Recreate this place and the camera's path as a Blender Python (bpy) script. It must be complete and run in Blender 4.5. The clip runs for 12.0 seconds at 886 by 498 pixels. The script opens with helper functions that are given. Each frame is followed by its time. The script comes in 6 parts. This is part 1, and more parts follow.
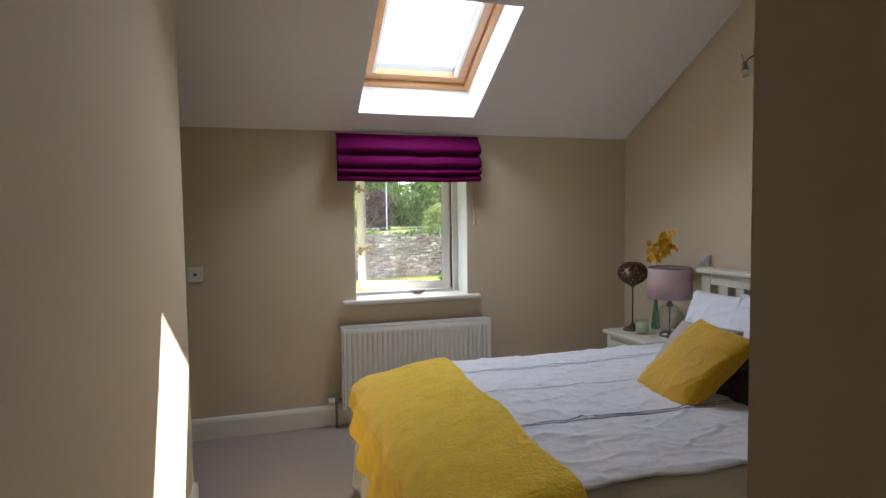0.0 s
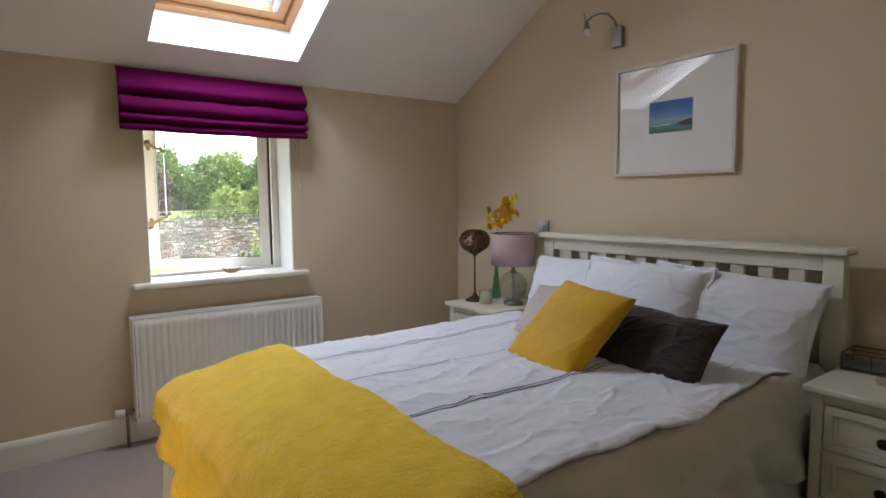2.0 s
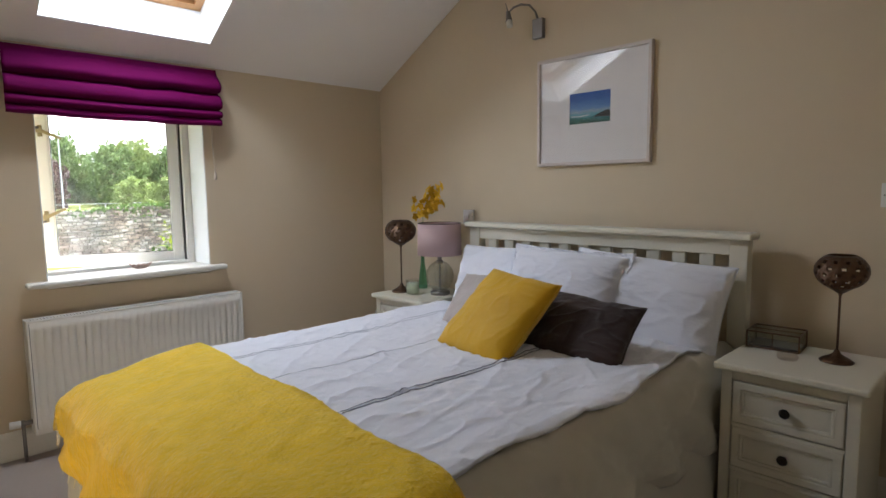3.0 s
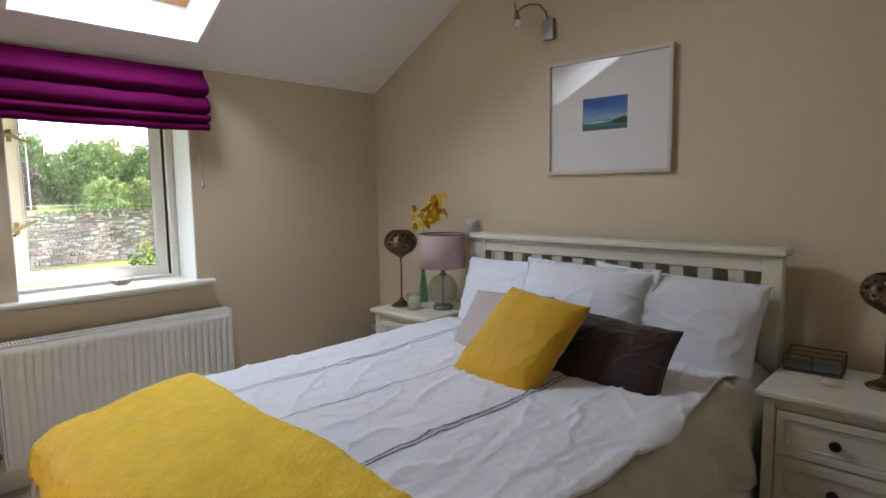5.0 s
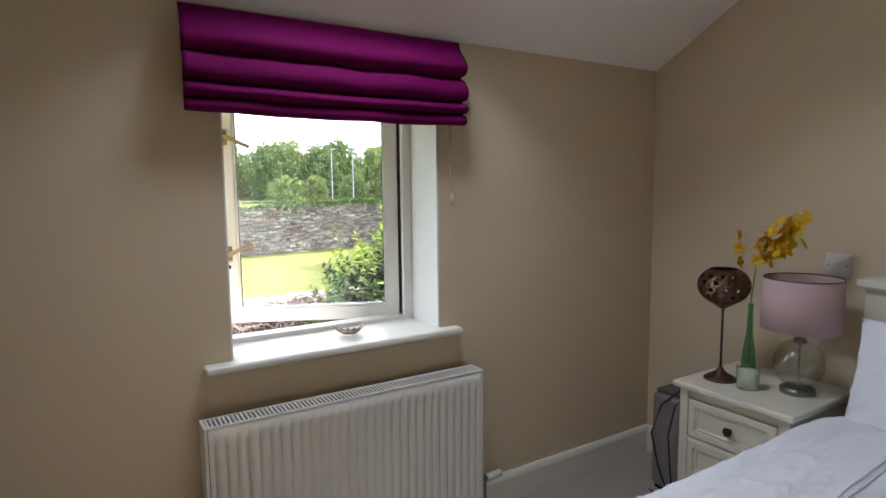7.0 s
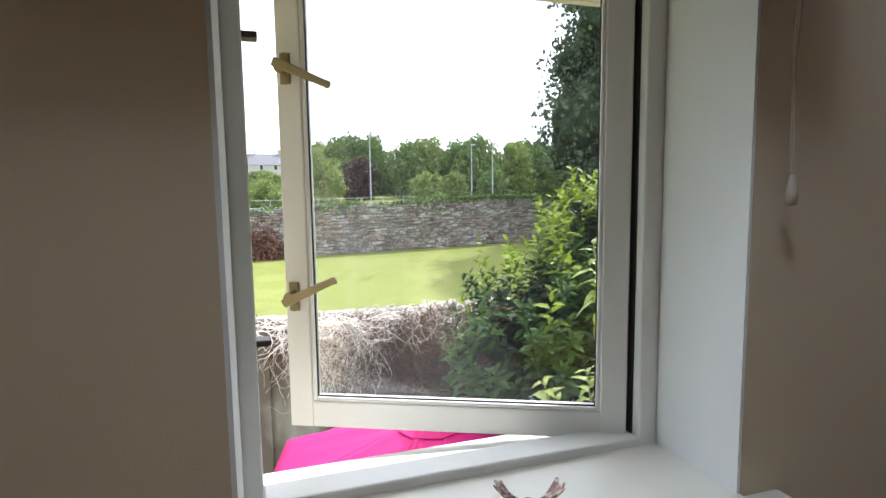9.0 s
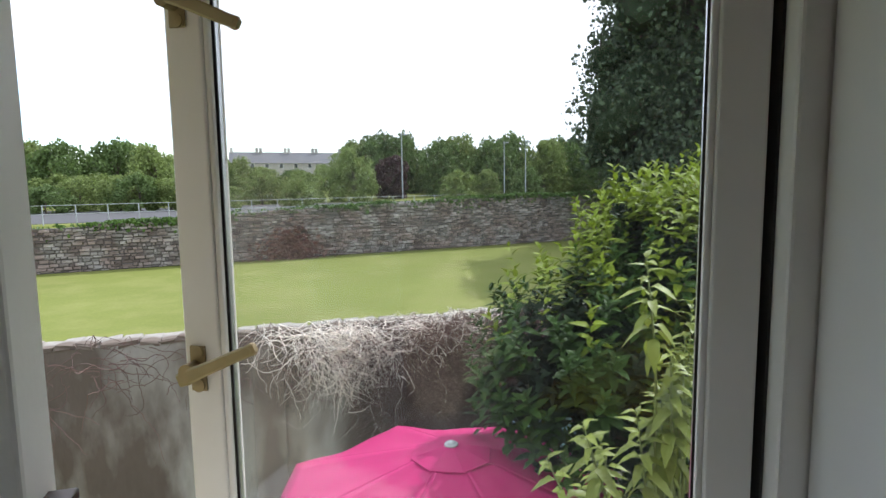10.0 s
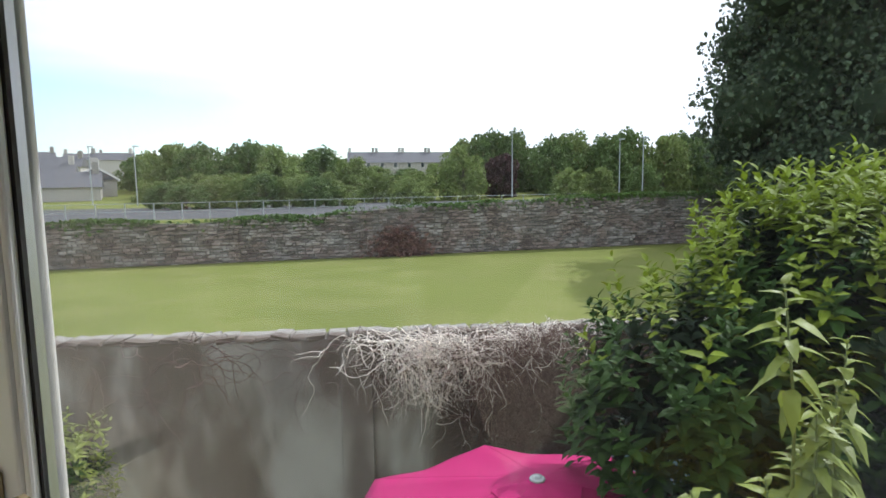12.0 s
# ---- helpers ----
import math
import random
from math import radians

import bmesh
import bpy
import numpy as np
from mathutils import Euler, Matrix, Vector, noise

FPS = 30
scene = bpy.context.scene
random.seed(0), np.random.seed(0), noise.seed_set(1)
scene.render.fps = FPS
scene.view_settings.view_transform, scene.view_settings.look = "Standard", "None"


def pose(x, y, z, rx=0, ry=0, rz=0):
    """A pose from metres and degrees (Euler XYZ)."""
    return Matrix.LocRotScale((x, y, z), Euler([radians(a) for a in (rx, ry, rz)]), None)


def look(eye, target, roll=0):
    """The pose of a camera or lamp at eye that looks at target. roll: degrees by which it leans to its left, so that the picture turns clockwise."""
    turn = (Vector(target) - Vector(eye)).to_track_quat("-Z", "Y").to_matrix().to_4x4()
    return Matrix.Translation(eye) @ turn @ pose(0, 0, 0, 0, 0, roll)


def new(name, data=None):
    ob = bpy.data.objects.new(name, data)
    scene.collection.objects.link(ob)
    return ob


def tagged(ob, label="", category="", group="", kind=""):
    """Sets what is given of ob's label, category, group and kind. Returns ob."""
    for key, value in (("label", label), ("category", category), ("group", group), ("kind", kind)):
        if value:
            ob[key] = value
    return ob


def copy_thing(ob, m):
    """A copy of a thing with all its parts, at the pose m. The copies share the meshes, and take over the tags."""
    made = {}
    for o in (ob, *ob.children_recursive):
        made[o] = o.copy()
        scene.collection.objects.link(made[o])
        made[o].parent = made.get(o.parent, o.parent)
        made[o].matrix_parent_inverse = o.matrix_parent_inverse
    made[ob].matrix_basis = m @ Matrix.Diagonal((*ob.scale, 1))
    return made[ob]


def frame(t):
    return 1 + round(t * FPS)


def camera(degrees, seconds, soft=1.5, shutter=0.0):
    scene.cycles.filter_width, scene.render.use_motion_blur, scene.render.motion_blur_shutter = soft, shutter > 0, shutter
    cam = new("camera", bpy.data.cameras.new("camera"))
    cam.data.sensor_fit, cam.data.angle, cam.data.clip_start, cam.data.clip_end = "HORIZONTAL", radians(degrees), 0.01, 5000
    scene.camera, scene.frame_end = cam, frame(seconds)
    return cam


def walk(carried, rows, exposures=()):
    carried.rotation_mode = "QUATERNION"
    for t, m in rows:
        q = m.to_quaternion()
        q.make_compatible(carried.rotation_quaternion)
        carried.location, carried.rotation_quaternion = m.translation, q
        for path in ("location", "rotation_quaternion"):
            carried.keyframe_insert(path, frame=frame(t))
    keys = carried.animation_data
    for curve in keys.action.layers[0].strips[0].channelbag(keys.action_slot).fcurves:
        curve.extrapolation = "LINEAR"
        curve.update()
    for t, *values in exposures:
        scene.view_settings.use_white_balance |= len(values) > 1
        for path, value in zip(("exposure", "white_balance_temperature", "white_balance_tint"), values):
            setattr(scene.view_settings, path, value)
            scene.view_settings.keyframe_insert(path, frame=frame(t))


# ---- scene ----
cam = camera(75.2, 12.0)
PATH = [
    (0, (0.268, 0.302, 1.329), (0.843, 2.214, 1.217), -0.8),
    (0.5, (0.259, 0.499, 1.283), (0.919, 2.383, 1.164), -0.6),
    (1, (0.268, 0.633, 1.232), (1.106, 2.445, 1.111), -0.5),
    (1.5, (0.242, 0.72, 1.221), (1.286, 2.419, 1.076), -0.6),
    (2, (0.235, 0.78, 1.208), (1.432, 2.373, 1.036), -0.6),
    (2.5, (0.226, 0.805, 1.201), (1.546, 2.295, 1.008), -0.7),
    (3, (0.239, 0.814, 1.203), (1.636, 2.23, 0.996), -0.8),
    (3.2, (0.24, 0.821, 1.203), (1.661, 2.213, 0.994), -0.8),
    (4.8, (0.268, 0.959, 1.228), (1.726, 2.313, 1.03), -0.7),
    (5, (0.269, 1.04, 1.251), (1.72, 2.401, 1.044), -0.8),
    (5.5, (0.31, 1.271, 1.291), (1.669, 2.723, 1.081), -0.6),
    (6, (0.329, 1.534, 1.301), (1.568, 3.09, 1.092), -0.7),
    (6.5, (0.345, 1.822, 1.321), (1.499, 3.443, 1.115), -0.6),
    (7, (0.421, 2.149, 1.334), (1.473, 3.837, 1.124), -0.6),
    (7.5, (0.493, 2.486, 1.328), (1.405, 4.252, 1.118), -0.5),
    (9.3, (0.893, 3.453, 1.304), (1.477, 5.352, 1.086), -0.8),
    (9.5, (0.934, 3.545, 1.303), (1.494, 5.452, 1.085), -0.8),
    (10, (1.019, 3.732, 1.317), (1.535, 5.651, 1.094), -0.8),
    (10.5, (1.087, 3.876, 1.322), (1.538, 5.811, 1.100), -0.8),
    (11, (1.148, 3.966, 1.325), (1.466, 5.927, 1.104), -0.8),
    (11.5, (1.19, 4.030, 1.322), (1.395, 5.998, 1.100), -0.8),
    (12, (1.225, 4.058, 1.333), (1.367, 6.040, 1.110), -0.8),
]
EXPOSURES = [(t, stops, warm, tint) for t, stops, warm, tint in (
    (0, 2.12, 6050, 15), (0.6, 2.12, 6050, 15), (2.0, 2.36, 6050, 15), (3.2, 2.42, 6050, 14), (5.2, 2.40, 6030, 14), (6.5, 2.14, 6020, 14), (7.7, 1.86, 5960, 14),
    (9.3, 0.94, 5850, 13), (10, 0.36, 5800, 13), (10.5, 0.17, 5780, 13), (12, 0.11, 5780, 13))]
walk(cam, [(t, look(eye, target, roll)) for t, eye, target, roll in PATH], EXPOSURES)

# ---- world, sun and light ----
SUN_TRAVEL = Vector((-0.676, -0.50, -1.0)).normalized()
sky_world = bpy.data.worlds.new("sky_world")
scene.world = sky_world
sky_world.use_nodes = True
wt = sky_world.node_tree
wt.nodes.clear()


def wnode(kind, **props):
    n = wt.nodes.new(kind)
    for key, value in props.items():
        setattr(n, key, value)
    return n


sky = wnode("ShaderNodeTexSky", sky_type="NISHITA", sun_disc=False, sun_elevation=radians(50), sun_rotation=radians(53.5), air_density=1.0, dust_density=1.5)
sky_dim = wnode("ShaderNodeVectorMath", operation="SCALE")
sky_dim.inputs["Scale"].default_value = 0.30
wt.links.new(sky.outputs[0], sky_dim.inputs[0])
coords = wnode("ShaderNodeTexCoord")
split = wnode("ShaderNodeSeparateXYZ")
wt.links.new(coords.outputs["Generated"], split.inputs[0])
# cloud deck: thin streaks, broken low over the horizon
cloud_map = wnode("ShaderNodeMapping")
cloud_map.inputs["Scale"].default_value = (1.6, 1.6, 9.0)
wt.links.new(coords.outputs["Generated"], cloud_map.inputs[0])
cloud_noise = wnode("ShaderNodeTexNoise")
cloud_noise.inputs["Scale"].default_value = 1.4
cloud_noise.inputs["Detail"].default_value = 6.0
wt.links.new(cloud_map.outputs[0], cloud_noise.inputs["Vector"])
lift = wnode("ShaderNodeMath", operation="MULTIPLY_ADD")
lift.inputs[1].default_value = 4.6
lift.inputs[2].default_value = -0.27
wt.links.new(split.outputs[2], lift.inputs[0])
east = wnode("ShaderNodeMath", operation="MULTIPLY_ADD")
east.inputs[1].default_value = 1.0
wt.links.new(split.outputs[0], east.inputs[0])
wt.links.new(lift.outputs[0], east.inputs[2])
cover = wnode("ShaderNodeMath", operation="ADD")
wt.links.new(east.outputs[0], cover.inputs[0])
wt.links.new(cloud_noise.outputs[0], cover.inputs[1])
cloud_ramp = wnode("ShaderNodeValToRGB")
cloud_ramp.color_ramp.elements[0].position = 0.42
cloud_ramp.color_ramp.elements[1].position = 0.78
wt.links.new(cover.outputs[0], cloud_ramp.inputs[0])
blend = wnode("ShaderNodeMix", data_type="RGBA")
wt.links.new(cloud_ramp.outputs[0], blend.inputs["Factor"])
wt.links.new(sky_dim.outputs[0], blend.inputs[6])
blend.inputs[7].default_value = (1.28, 1.29, 1.30, 1)
back = wnode("ShaderNodeBackground")
back.inputs["Strength"].default_value = 1.0
wt.links.new(blend.outputs[2], back.inputs["Color"])
wout = wnode("ShaderNodeOutputWorld")
wt.links.new(back.outputs[0], wout.inputs[0])

sun_data = bpy.data.lights.new("sun", "SUN")
sun_data.energy, sun_data.angle, sun_data.color = 3.6, radians(0.5), (1.0, 0.95, 0.87)
sun = new("sun", sun_data)
sun.matrix_world = look((0, 0, 20), Vector((0, 0, 20)) + SUN_TRAVEL)

# ---- plan ----
RIGHT, FACE, OUT = 2.79, 4.0, 4.30          # bed wall, window wall inside and outside
EAVE, PITCH, TOP = 1.878, 0.555, 2.90        # ceiling at the window wall, its slope, flat ceiling
RIDGE_Y = FACE - (TOP - EAVE) / PITCH
LEFT, CORNER = -0.10, 3.10                  # passage wall and its free corner
NEAR, PASS = 0.78, 0.745                     # wall opposite the window, right wall of the passage
BACK, WEST = -1.60, -1.20
WX0, WX1, WZ0, WZ1 = 0.787, 1.556, 0.79, 1.835   # window opening
GROUND = -2.70

# daylight that falls through the roof window
up = Vector((0, math.sin(math.atan(PITCH)), math.cos(math.atan(PITCH))))
along = Vector((0, -math.cos(math.atan(PITCH)), math.sin(math.atan(PITCH))))


def on_slope(x, s, h=0.0):
    """A point on the sloping ceiling: across, up the slope from the eaves, out through the roof."""
    return Vector((x, FACE, EAVE)) + along * s + up * h


SX0, SX1, S0, S1 = 0.80, 1.556, 0.178, 1.075
lamp_data = bpy.data.lights.new("roof_window_daylight", "AREA")
lamp_data.shape, lamp_data.size, lamp_data.size_y, lamp_data.energy = "RECTANGLE", 0.30, 0.42, 3.1
lamp_data.color = (0.80, 0.90, 1.0)
sky_lamp = new("roof_window_daylight", lamp_data)
mid = on_slope((SX0 + SX1) / 2, (S0 + S1) / 2, 0.232)
sky_lamp.matrix_world = look(mid, mid - up)

# ---- materials ----
MATS = {}


def material(name, colour, rough=0.6, metal=0.0, vary=0.08, scale=6.0, fine=0.0, fine_scale=120.0, bump=0.0, bump_scale=60.0,
             per_object=0.0, per_island=0.0, second=None, second_amount=0.35, stretch=(1, 1, 1), sheen=0.0, translucent=0.0, gloss=0.5, coat=0.0):
    """A procedural surface: two scales of mottling, relief, and a small change from piece to piece."""
    if name in MATS:
        return MATS[name]
    m = bpy.data.materials.new(name)
    m.use_nodes = True
    t = m.node_tree
    n, l = t.nodes, t.links
    b = n["Principled BSDF"]
    b.inputs["Roughness"].default_value, b.inputs["Metallic"].default_value = rough, metal
    b.inputs["Specular IOR Level"].default_value = gloss
    b.inputs["Sheen Weight"].default_value = sheen
    b.inputs["Coat Weight"].default_value = coat
    tc = n.new("ShaderNodeTexCoord")
    mp = n.new("ShaderNodeMapping")
    mp.inputs["Scale"].default_value = stretch
    l.new(tc.outputs["Object"], mp.inputs[0])
    big = n.new("ShaderNodeTexNoise")
    big.inputs["Scale"].default_value, big.inputs["Detail"].default_value = scale, 5
    l.new(mp.outputs[0], big.inputs["Vector"])
    small = n.new("ShaderNodeTexNoise")
    small.inputs["Scale"].default_value, small.inputs["Detail"].default_value = fine_scale, 3
    l.new(mp.outputs[0], small.inputs["Vector"])
    value = n.new("ShaderNodeMath")
    value.operation = "MULTIPLY_ADD"
    value.inputs[1].default_value, value.inputs[2].default_value = 2 * vary, 1 - vary
    l.new(big.outputs[0], value.inputs[0])
    grain = n.new("ShaderNodeMath")
    grain.operation = "MULTIPLY_ADD"
    grain.inputs[1].default_value = 2 * fine
    l.new(small.outputs[0], grain.inputs[0])
    shift = n.new("ShaderNodeMath")
    shift.operation = "SUBTRACT"
    shift.inputs[1].default_value = fine
    l.new(value.outputs[0], shift.inputs[0])
    l.new(shift.outputs[0], grain.inputs[2])
    total = grain
    for amount, kind, socket in ((per_object, "ShaderNodeObjectInfo", "Random"), (per_island, "ShaderNodeNewGeometry", "Random Per Island")):
        if amount:
            info = n.new(kind)
            add = n.new("ShaderNodeMath")
            add.operation = "MULTIPLY_ADD"
            add.inputs[1].default_value = amount
            l.new(info.outputs[socket], add.inputs[0])
            l.new(total.outputs[0], add.inputs[2])
            less = n.new("ShaderNodeMath")
            less.operation = "SUBTRACT"
            less.inputs[1].default_value = amount / 2
            l.new(add.outputs[0], less.inputs[0])
            total = less
    base = n.new("ShaderNodeRGB")
    base.outputs[0].default_value = (*colour, 1)
    source = base.outputs[0]
    if second:
        pick = n.new("ShaderNodeTexNoise")
        pick.inputs["Scale"].default_value, pick.inputs["Detail"].default_value = scale * 2.3, 6
        l.new(mp.outputs[0], pick.inputs["Vector"])
        ramp = n.new("ShaderNodeValToRGB")
        ramp.color_ramp.elements[0].position = 0.62 - second_amount * 0.5
        ramp.color_ramp.elements[1].position = 0.72 - second_amount * 0.3
        l.new(pick.outputs[0], ramp.inputs[0])
        mix = n.new("ShaderNodeMix")
        mix.data_type = "RGBA"
        l.new(ramp.outputs[0], mix.inputs["Factor"])
        l.new(source, mix.inputs[6])
        mix.inputs[7].default_value = (*second, 1)
        source = mix.outputs[2]
    tint = n.new("ShaderNodeVectorMath")
    tint.operation = "SCALE"
    l.new(source, tint.inputs[0])
    l.new(total.outputs[0], tint.inputs["Scale"])
    l.new(tint.outputs[0], b.inputs["Base Color"])
    if bump:
        rel = n.new("ShaderNodeTexNoise")
        rel.inputs["Scale"].default_value, rel.inputs["Detail"].default_value = bump_scale, 4
        l.new(mp.outputs[0], rel.inputs["Vector"])
        bm_node = n.new("ShaderNodeBump")
        bm_node.inputs["Strength"].default_value, bm_node.inputs["Distance"].default_value = min(1.0, bump), 0.01
        l.new(rel.outputs[0], bm_node.inputs["Height"])
        l.new(bm_node.outputs[0], b.inputs["Normal"])
    if translucent:
        out = n["Material Output"]
        tr = n.new("ShaderNodeBsdfTranslucent")
        l.new(tint.outputs[0], tr.inputs["Color"])
        ms = n.new("ShaderNodeMixShader")
        ms.inputs[0].default_value = translucent
        l.new(b.outputs[0], ms.inputs[1])
        l.new(tr.outputs[0], ms.inputs[2])
        l.new(ms.outputs[0], out.inputs[0])
    MATS[name] = m
    return m


def glass(name, tint=(1, 1, 1), rough=0.0, ior=1.45, haze=0.0):
    """Thin clear glass: see-through with a faint mirror, and streaky haze that stands for a reflected veil."""
    m = bpy.data.materials.new(name)
    m.use_nodes = True
    t = m.node_tree
    n, l = t.nodes, t.links
    n.remove(n["Principled BSDF"])
    clear, shine, mix, rim = n.new("ShaderNodeBsdfTransparent"), n.new("ShaderNodeBsdfGlossy"), n.new("ShaderNodeMixShader"), n.new("ShaderNodeLayerWeight")
    clear.inputs[0].default_value = (*tint, 1)
    shine.inputs["Roughness"].default_value = rough
    power, gain = n.new("ShaderNodeMath"), n.new("ShaderNodeMath")
    power.operation, power.inputs[1].default_value = "POWER", 4.0
    gain.operation, gain.inputs[1].default_value, gain.inputs[2].default_value = "MULTIPLY_ADD", 0.6, ((ior - 1) / (ior + 1)) ** 2
    l.new(rim.outputs["Facing"], power.inputs[0])
    l.new(power.outputs[0], gain.inputs[0])
    l.new(gain.outputs[0], mix.inputs[0])
    l.new(clear.outputs[0], mix.inputs[1])
    l.new(shine.outputs[0], mix.inputs[2])
    last = mix
    # pale streaks mixed into the glass for the bright veil it reflects
    if haze:
        tc, ns, mp = n.new("ShaderNodeTexCoord"), n.new("ShaderNodeTexNoise"), n.new("ShaderNodeMapping")
        mp.inputs["Scale"].default_value = (9, 9, 1.3)
        l.new(tc.outputs["Object"], mp.inputs[0])
        l.new(mp.outputs[0], ns.inputs["Vector"])
        ns.inputs["Scale"].default_value, ns.inputs["Detail"].default_value = 1.0, 5
        ramp = n.new("ShaderNodeMapRange")
        ramp.inputs["From Min"].default_value, ramp.inputs["From Max"].default_value = 0.4, 0.8
        ramp.inputs["To Min"].default_value, ramp.inputs["To Max"].default_value = haze * 0.25, haze
        l.new(ns.outputs[0], ramp.inputs[0])
        veil, ms = n.new("ShaderNodeBsdfTranslucent"), n.new("ShaderNodeMixShader")
        veil.inputs[0].default_value = (0.8, 0.82, 0.84, 1)
        l.new(ramp.outputs[0], ms.inputs[0])
        l.new(mix.outputs[0], ms.inputs[1])
        l.new(veil.outputs[0], ms.inputs[2])
        last = ms
    l.new(last.outputs[0], n["Material Output"].inputs[0])
    return m


WALL = material("wall_paint", (0.655, 0.545, 0.392), 0.85, vary=0.03, scale=1.7, fine=0.015, fine_scale=300, bump=0.06, bump_scale=260, gloss=0.25)
CEIL = material("ceiling_paint", (0.90, 0.87, 0.855), 0.9, vary=0.025, scale=1.5, fine=0.012, fine_scale=260, bump=0.05, bump_scale=220, gloss=0.2)
REVEAL = material("white_reveal_paint", (0.82, 0.82, 0.80), 0.7, vary=0.02, scale=3, bump=0.04, bump_scale=200)
TRIM = material("cream_gloss_trim", (0.80, 0.77, 0.69), 0.35, vary=0.03, scale=4, bump=0.03, bump_scale=40)
CARPET = material("beige_carpet", (0.50, 0.41, 0.345), 1.0, vary=0.10, scale=3, fine=0.16, fine_scale=420, bump=0.9, bump_scale=420, sheen=0.3, gloss=0.1)
CASEMENT = material("white_window_paint", (0.80, 0.79, 0.75), 0.35, vary=0.03, scale=5, fine=0.01, bump=0.05, bump_scale=60)
PINE = material("varnished_pine", (0.52, 0.27, 0.11), 0.4, vary=0.15, scale=3, stretch=(2, 14, 14), fine=0.06, fine_scale=60, coat=0.3)
PANE = glass("window_glass", (0.985, 0.99, 0.988), 0.0, 1.38, haze=0.008)
CLEAR = glass("clear_glass", (0.93, 0.96, 0.95), 0.0, 1.5)

BLOWN = glass("blown_glass", (0.965, 0.975, 0.96), 0.03, 1.75)


# ---- mesh helpers ----
def part(name, bm, mat, parent=None, label="", smooth=False):
    """Links a bmesh as one mesh object, under a thing or a part where one is given."""
    me = bpy.data.meshes.new(name)
    bmesh.ops.recalc_face_normals(bm, faces=bm.faces)
    bm.to_mesh(me)
    bm.free()
    for m in (mat if isinstance(mat, (list, tuple)) else [mat]):
        me.materials.append(m)
    if smooth:
        me.polygons.foreach_set("use_smooth", [True] * len(me.polygons))
    ob = new(name, me)
    if parent:
        ob.parent = parent
    if label:
        ob["label"] = label
    return ob


def thing(name, at=(0, 0, 0), rz=0.0, label="", category="", group="", kind=""):
    ob = new(name)
    ob.matrix_basis = pose(*at, 0, 0, rz)
    ob.empty_display_size = 0.1
    return tagged(ob, label, category, group, kind)


def box(x0, x1, y0, y1, z0, z1, bevel=0.0, bm=None, seg=2):
    out = bm or bmesh.new()
    r = bmesh.ops.create_cube(out, size=1, matrix=Matrix.Translation(((x0 + x1) / 2, (y0 + y1) / 2, (z0 + z1) / 2)) @ Matrix.Diagonal((x1 - x0, y1 - y0, z1 - z0, 1)))
    if bevel:
        edges = list({e for v in r["verts"] for e in v.link_edges})
        bmesh.ops.bevel(out, geom=edges, offset=bevel, segments=seg, affect="EDGES", profile=0.5)
    return out


def prism(points, axis, a, b, bm=None):
    """A polygon in the plane across an axis ('x', 'y' or 'z'), pushed from a to b along it."""
    out = bm or bmesh.new()
    put = {"x": lambda p, k: (k, p[0], p[1]), "y": lambda p, k: (p[0], k, p[1]), "z": lambda p, k: (p[0], p[1], k)}[axis]
    lo, hi = [out.verts.new(put(p, a)) for p in points], [out.verts.new(put(p, b)) for p in points]
    out.faces.new(lo)
    out.faces.new(hi[::-1])
    for i in range(len(points)):
        j = (i + 1) % len(points)
        out.faces.new((lo[j], lo[i], hi[i], hi[j]))
    return out


def hexa(corners, bm=None):
    """A block from its eight corners, four below and four above."""
    out = bm or bmesh.new()
    v = [out.verts.new(c) for c in corners]
    for f in ((3, 2, 1, 0), (4, 5, 6, 7), (0, 1, 5, 4), (1, 2, 6, 5), (2, 3, 7, 6), (3, 0, 4, 7)):
        out.faces.new([v[i] for i in f])
    return out


def slope_block(x0, x1, s0, s1, h0, h1, bm=None):
    return hexa([on_slope(x0, s0, h0), on_slope(x1, s0, h0), on_slope(x1, s1, h0), on_slope(x0, s1, h0),
                 on_slope(x0, s0, h1), on_slope(x1, s0, h1), on_slope(x1, s1, h1), on_slope(x0, s1, h1)], bm)


def lathe(profile, steps=28, centre=(0, 0, 0), bm=None):
    """A turned shape from (radius, height) pairs."""
    out = bm or bmesh.new()
    rings = []
    for r, z in profile:
        if r < 1e-5:
            rings.append([out.verts.new((centre[0], centre[1], centre[2] + z))])
        else:
            rings.append([out.verts.new((centre[0] + r * math.cos(2 * math.pi * i / steps), centre[1] + r * math.sin(2 * math.pi * i / steps), centre[2] + z)) for i in range(steps)])
    for a, b in zip(rings, rings[1:]):
        for i in range(steps):
            j = (i + 1) % steps
            if len(a) == 1 and len(b) > 1:
                out.faces.new((a[0], b[i], b[j]))
            elif len(b) == 1 and len(a) > 1:
                out.faces.new((a[i], a[j], b[0]))
            elif len(a) > 1:
                out.faces.new((a[i], a[j], b[j], b[i]))
    return out


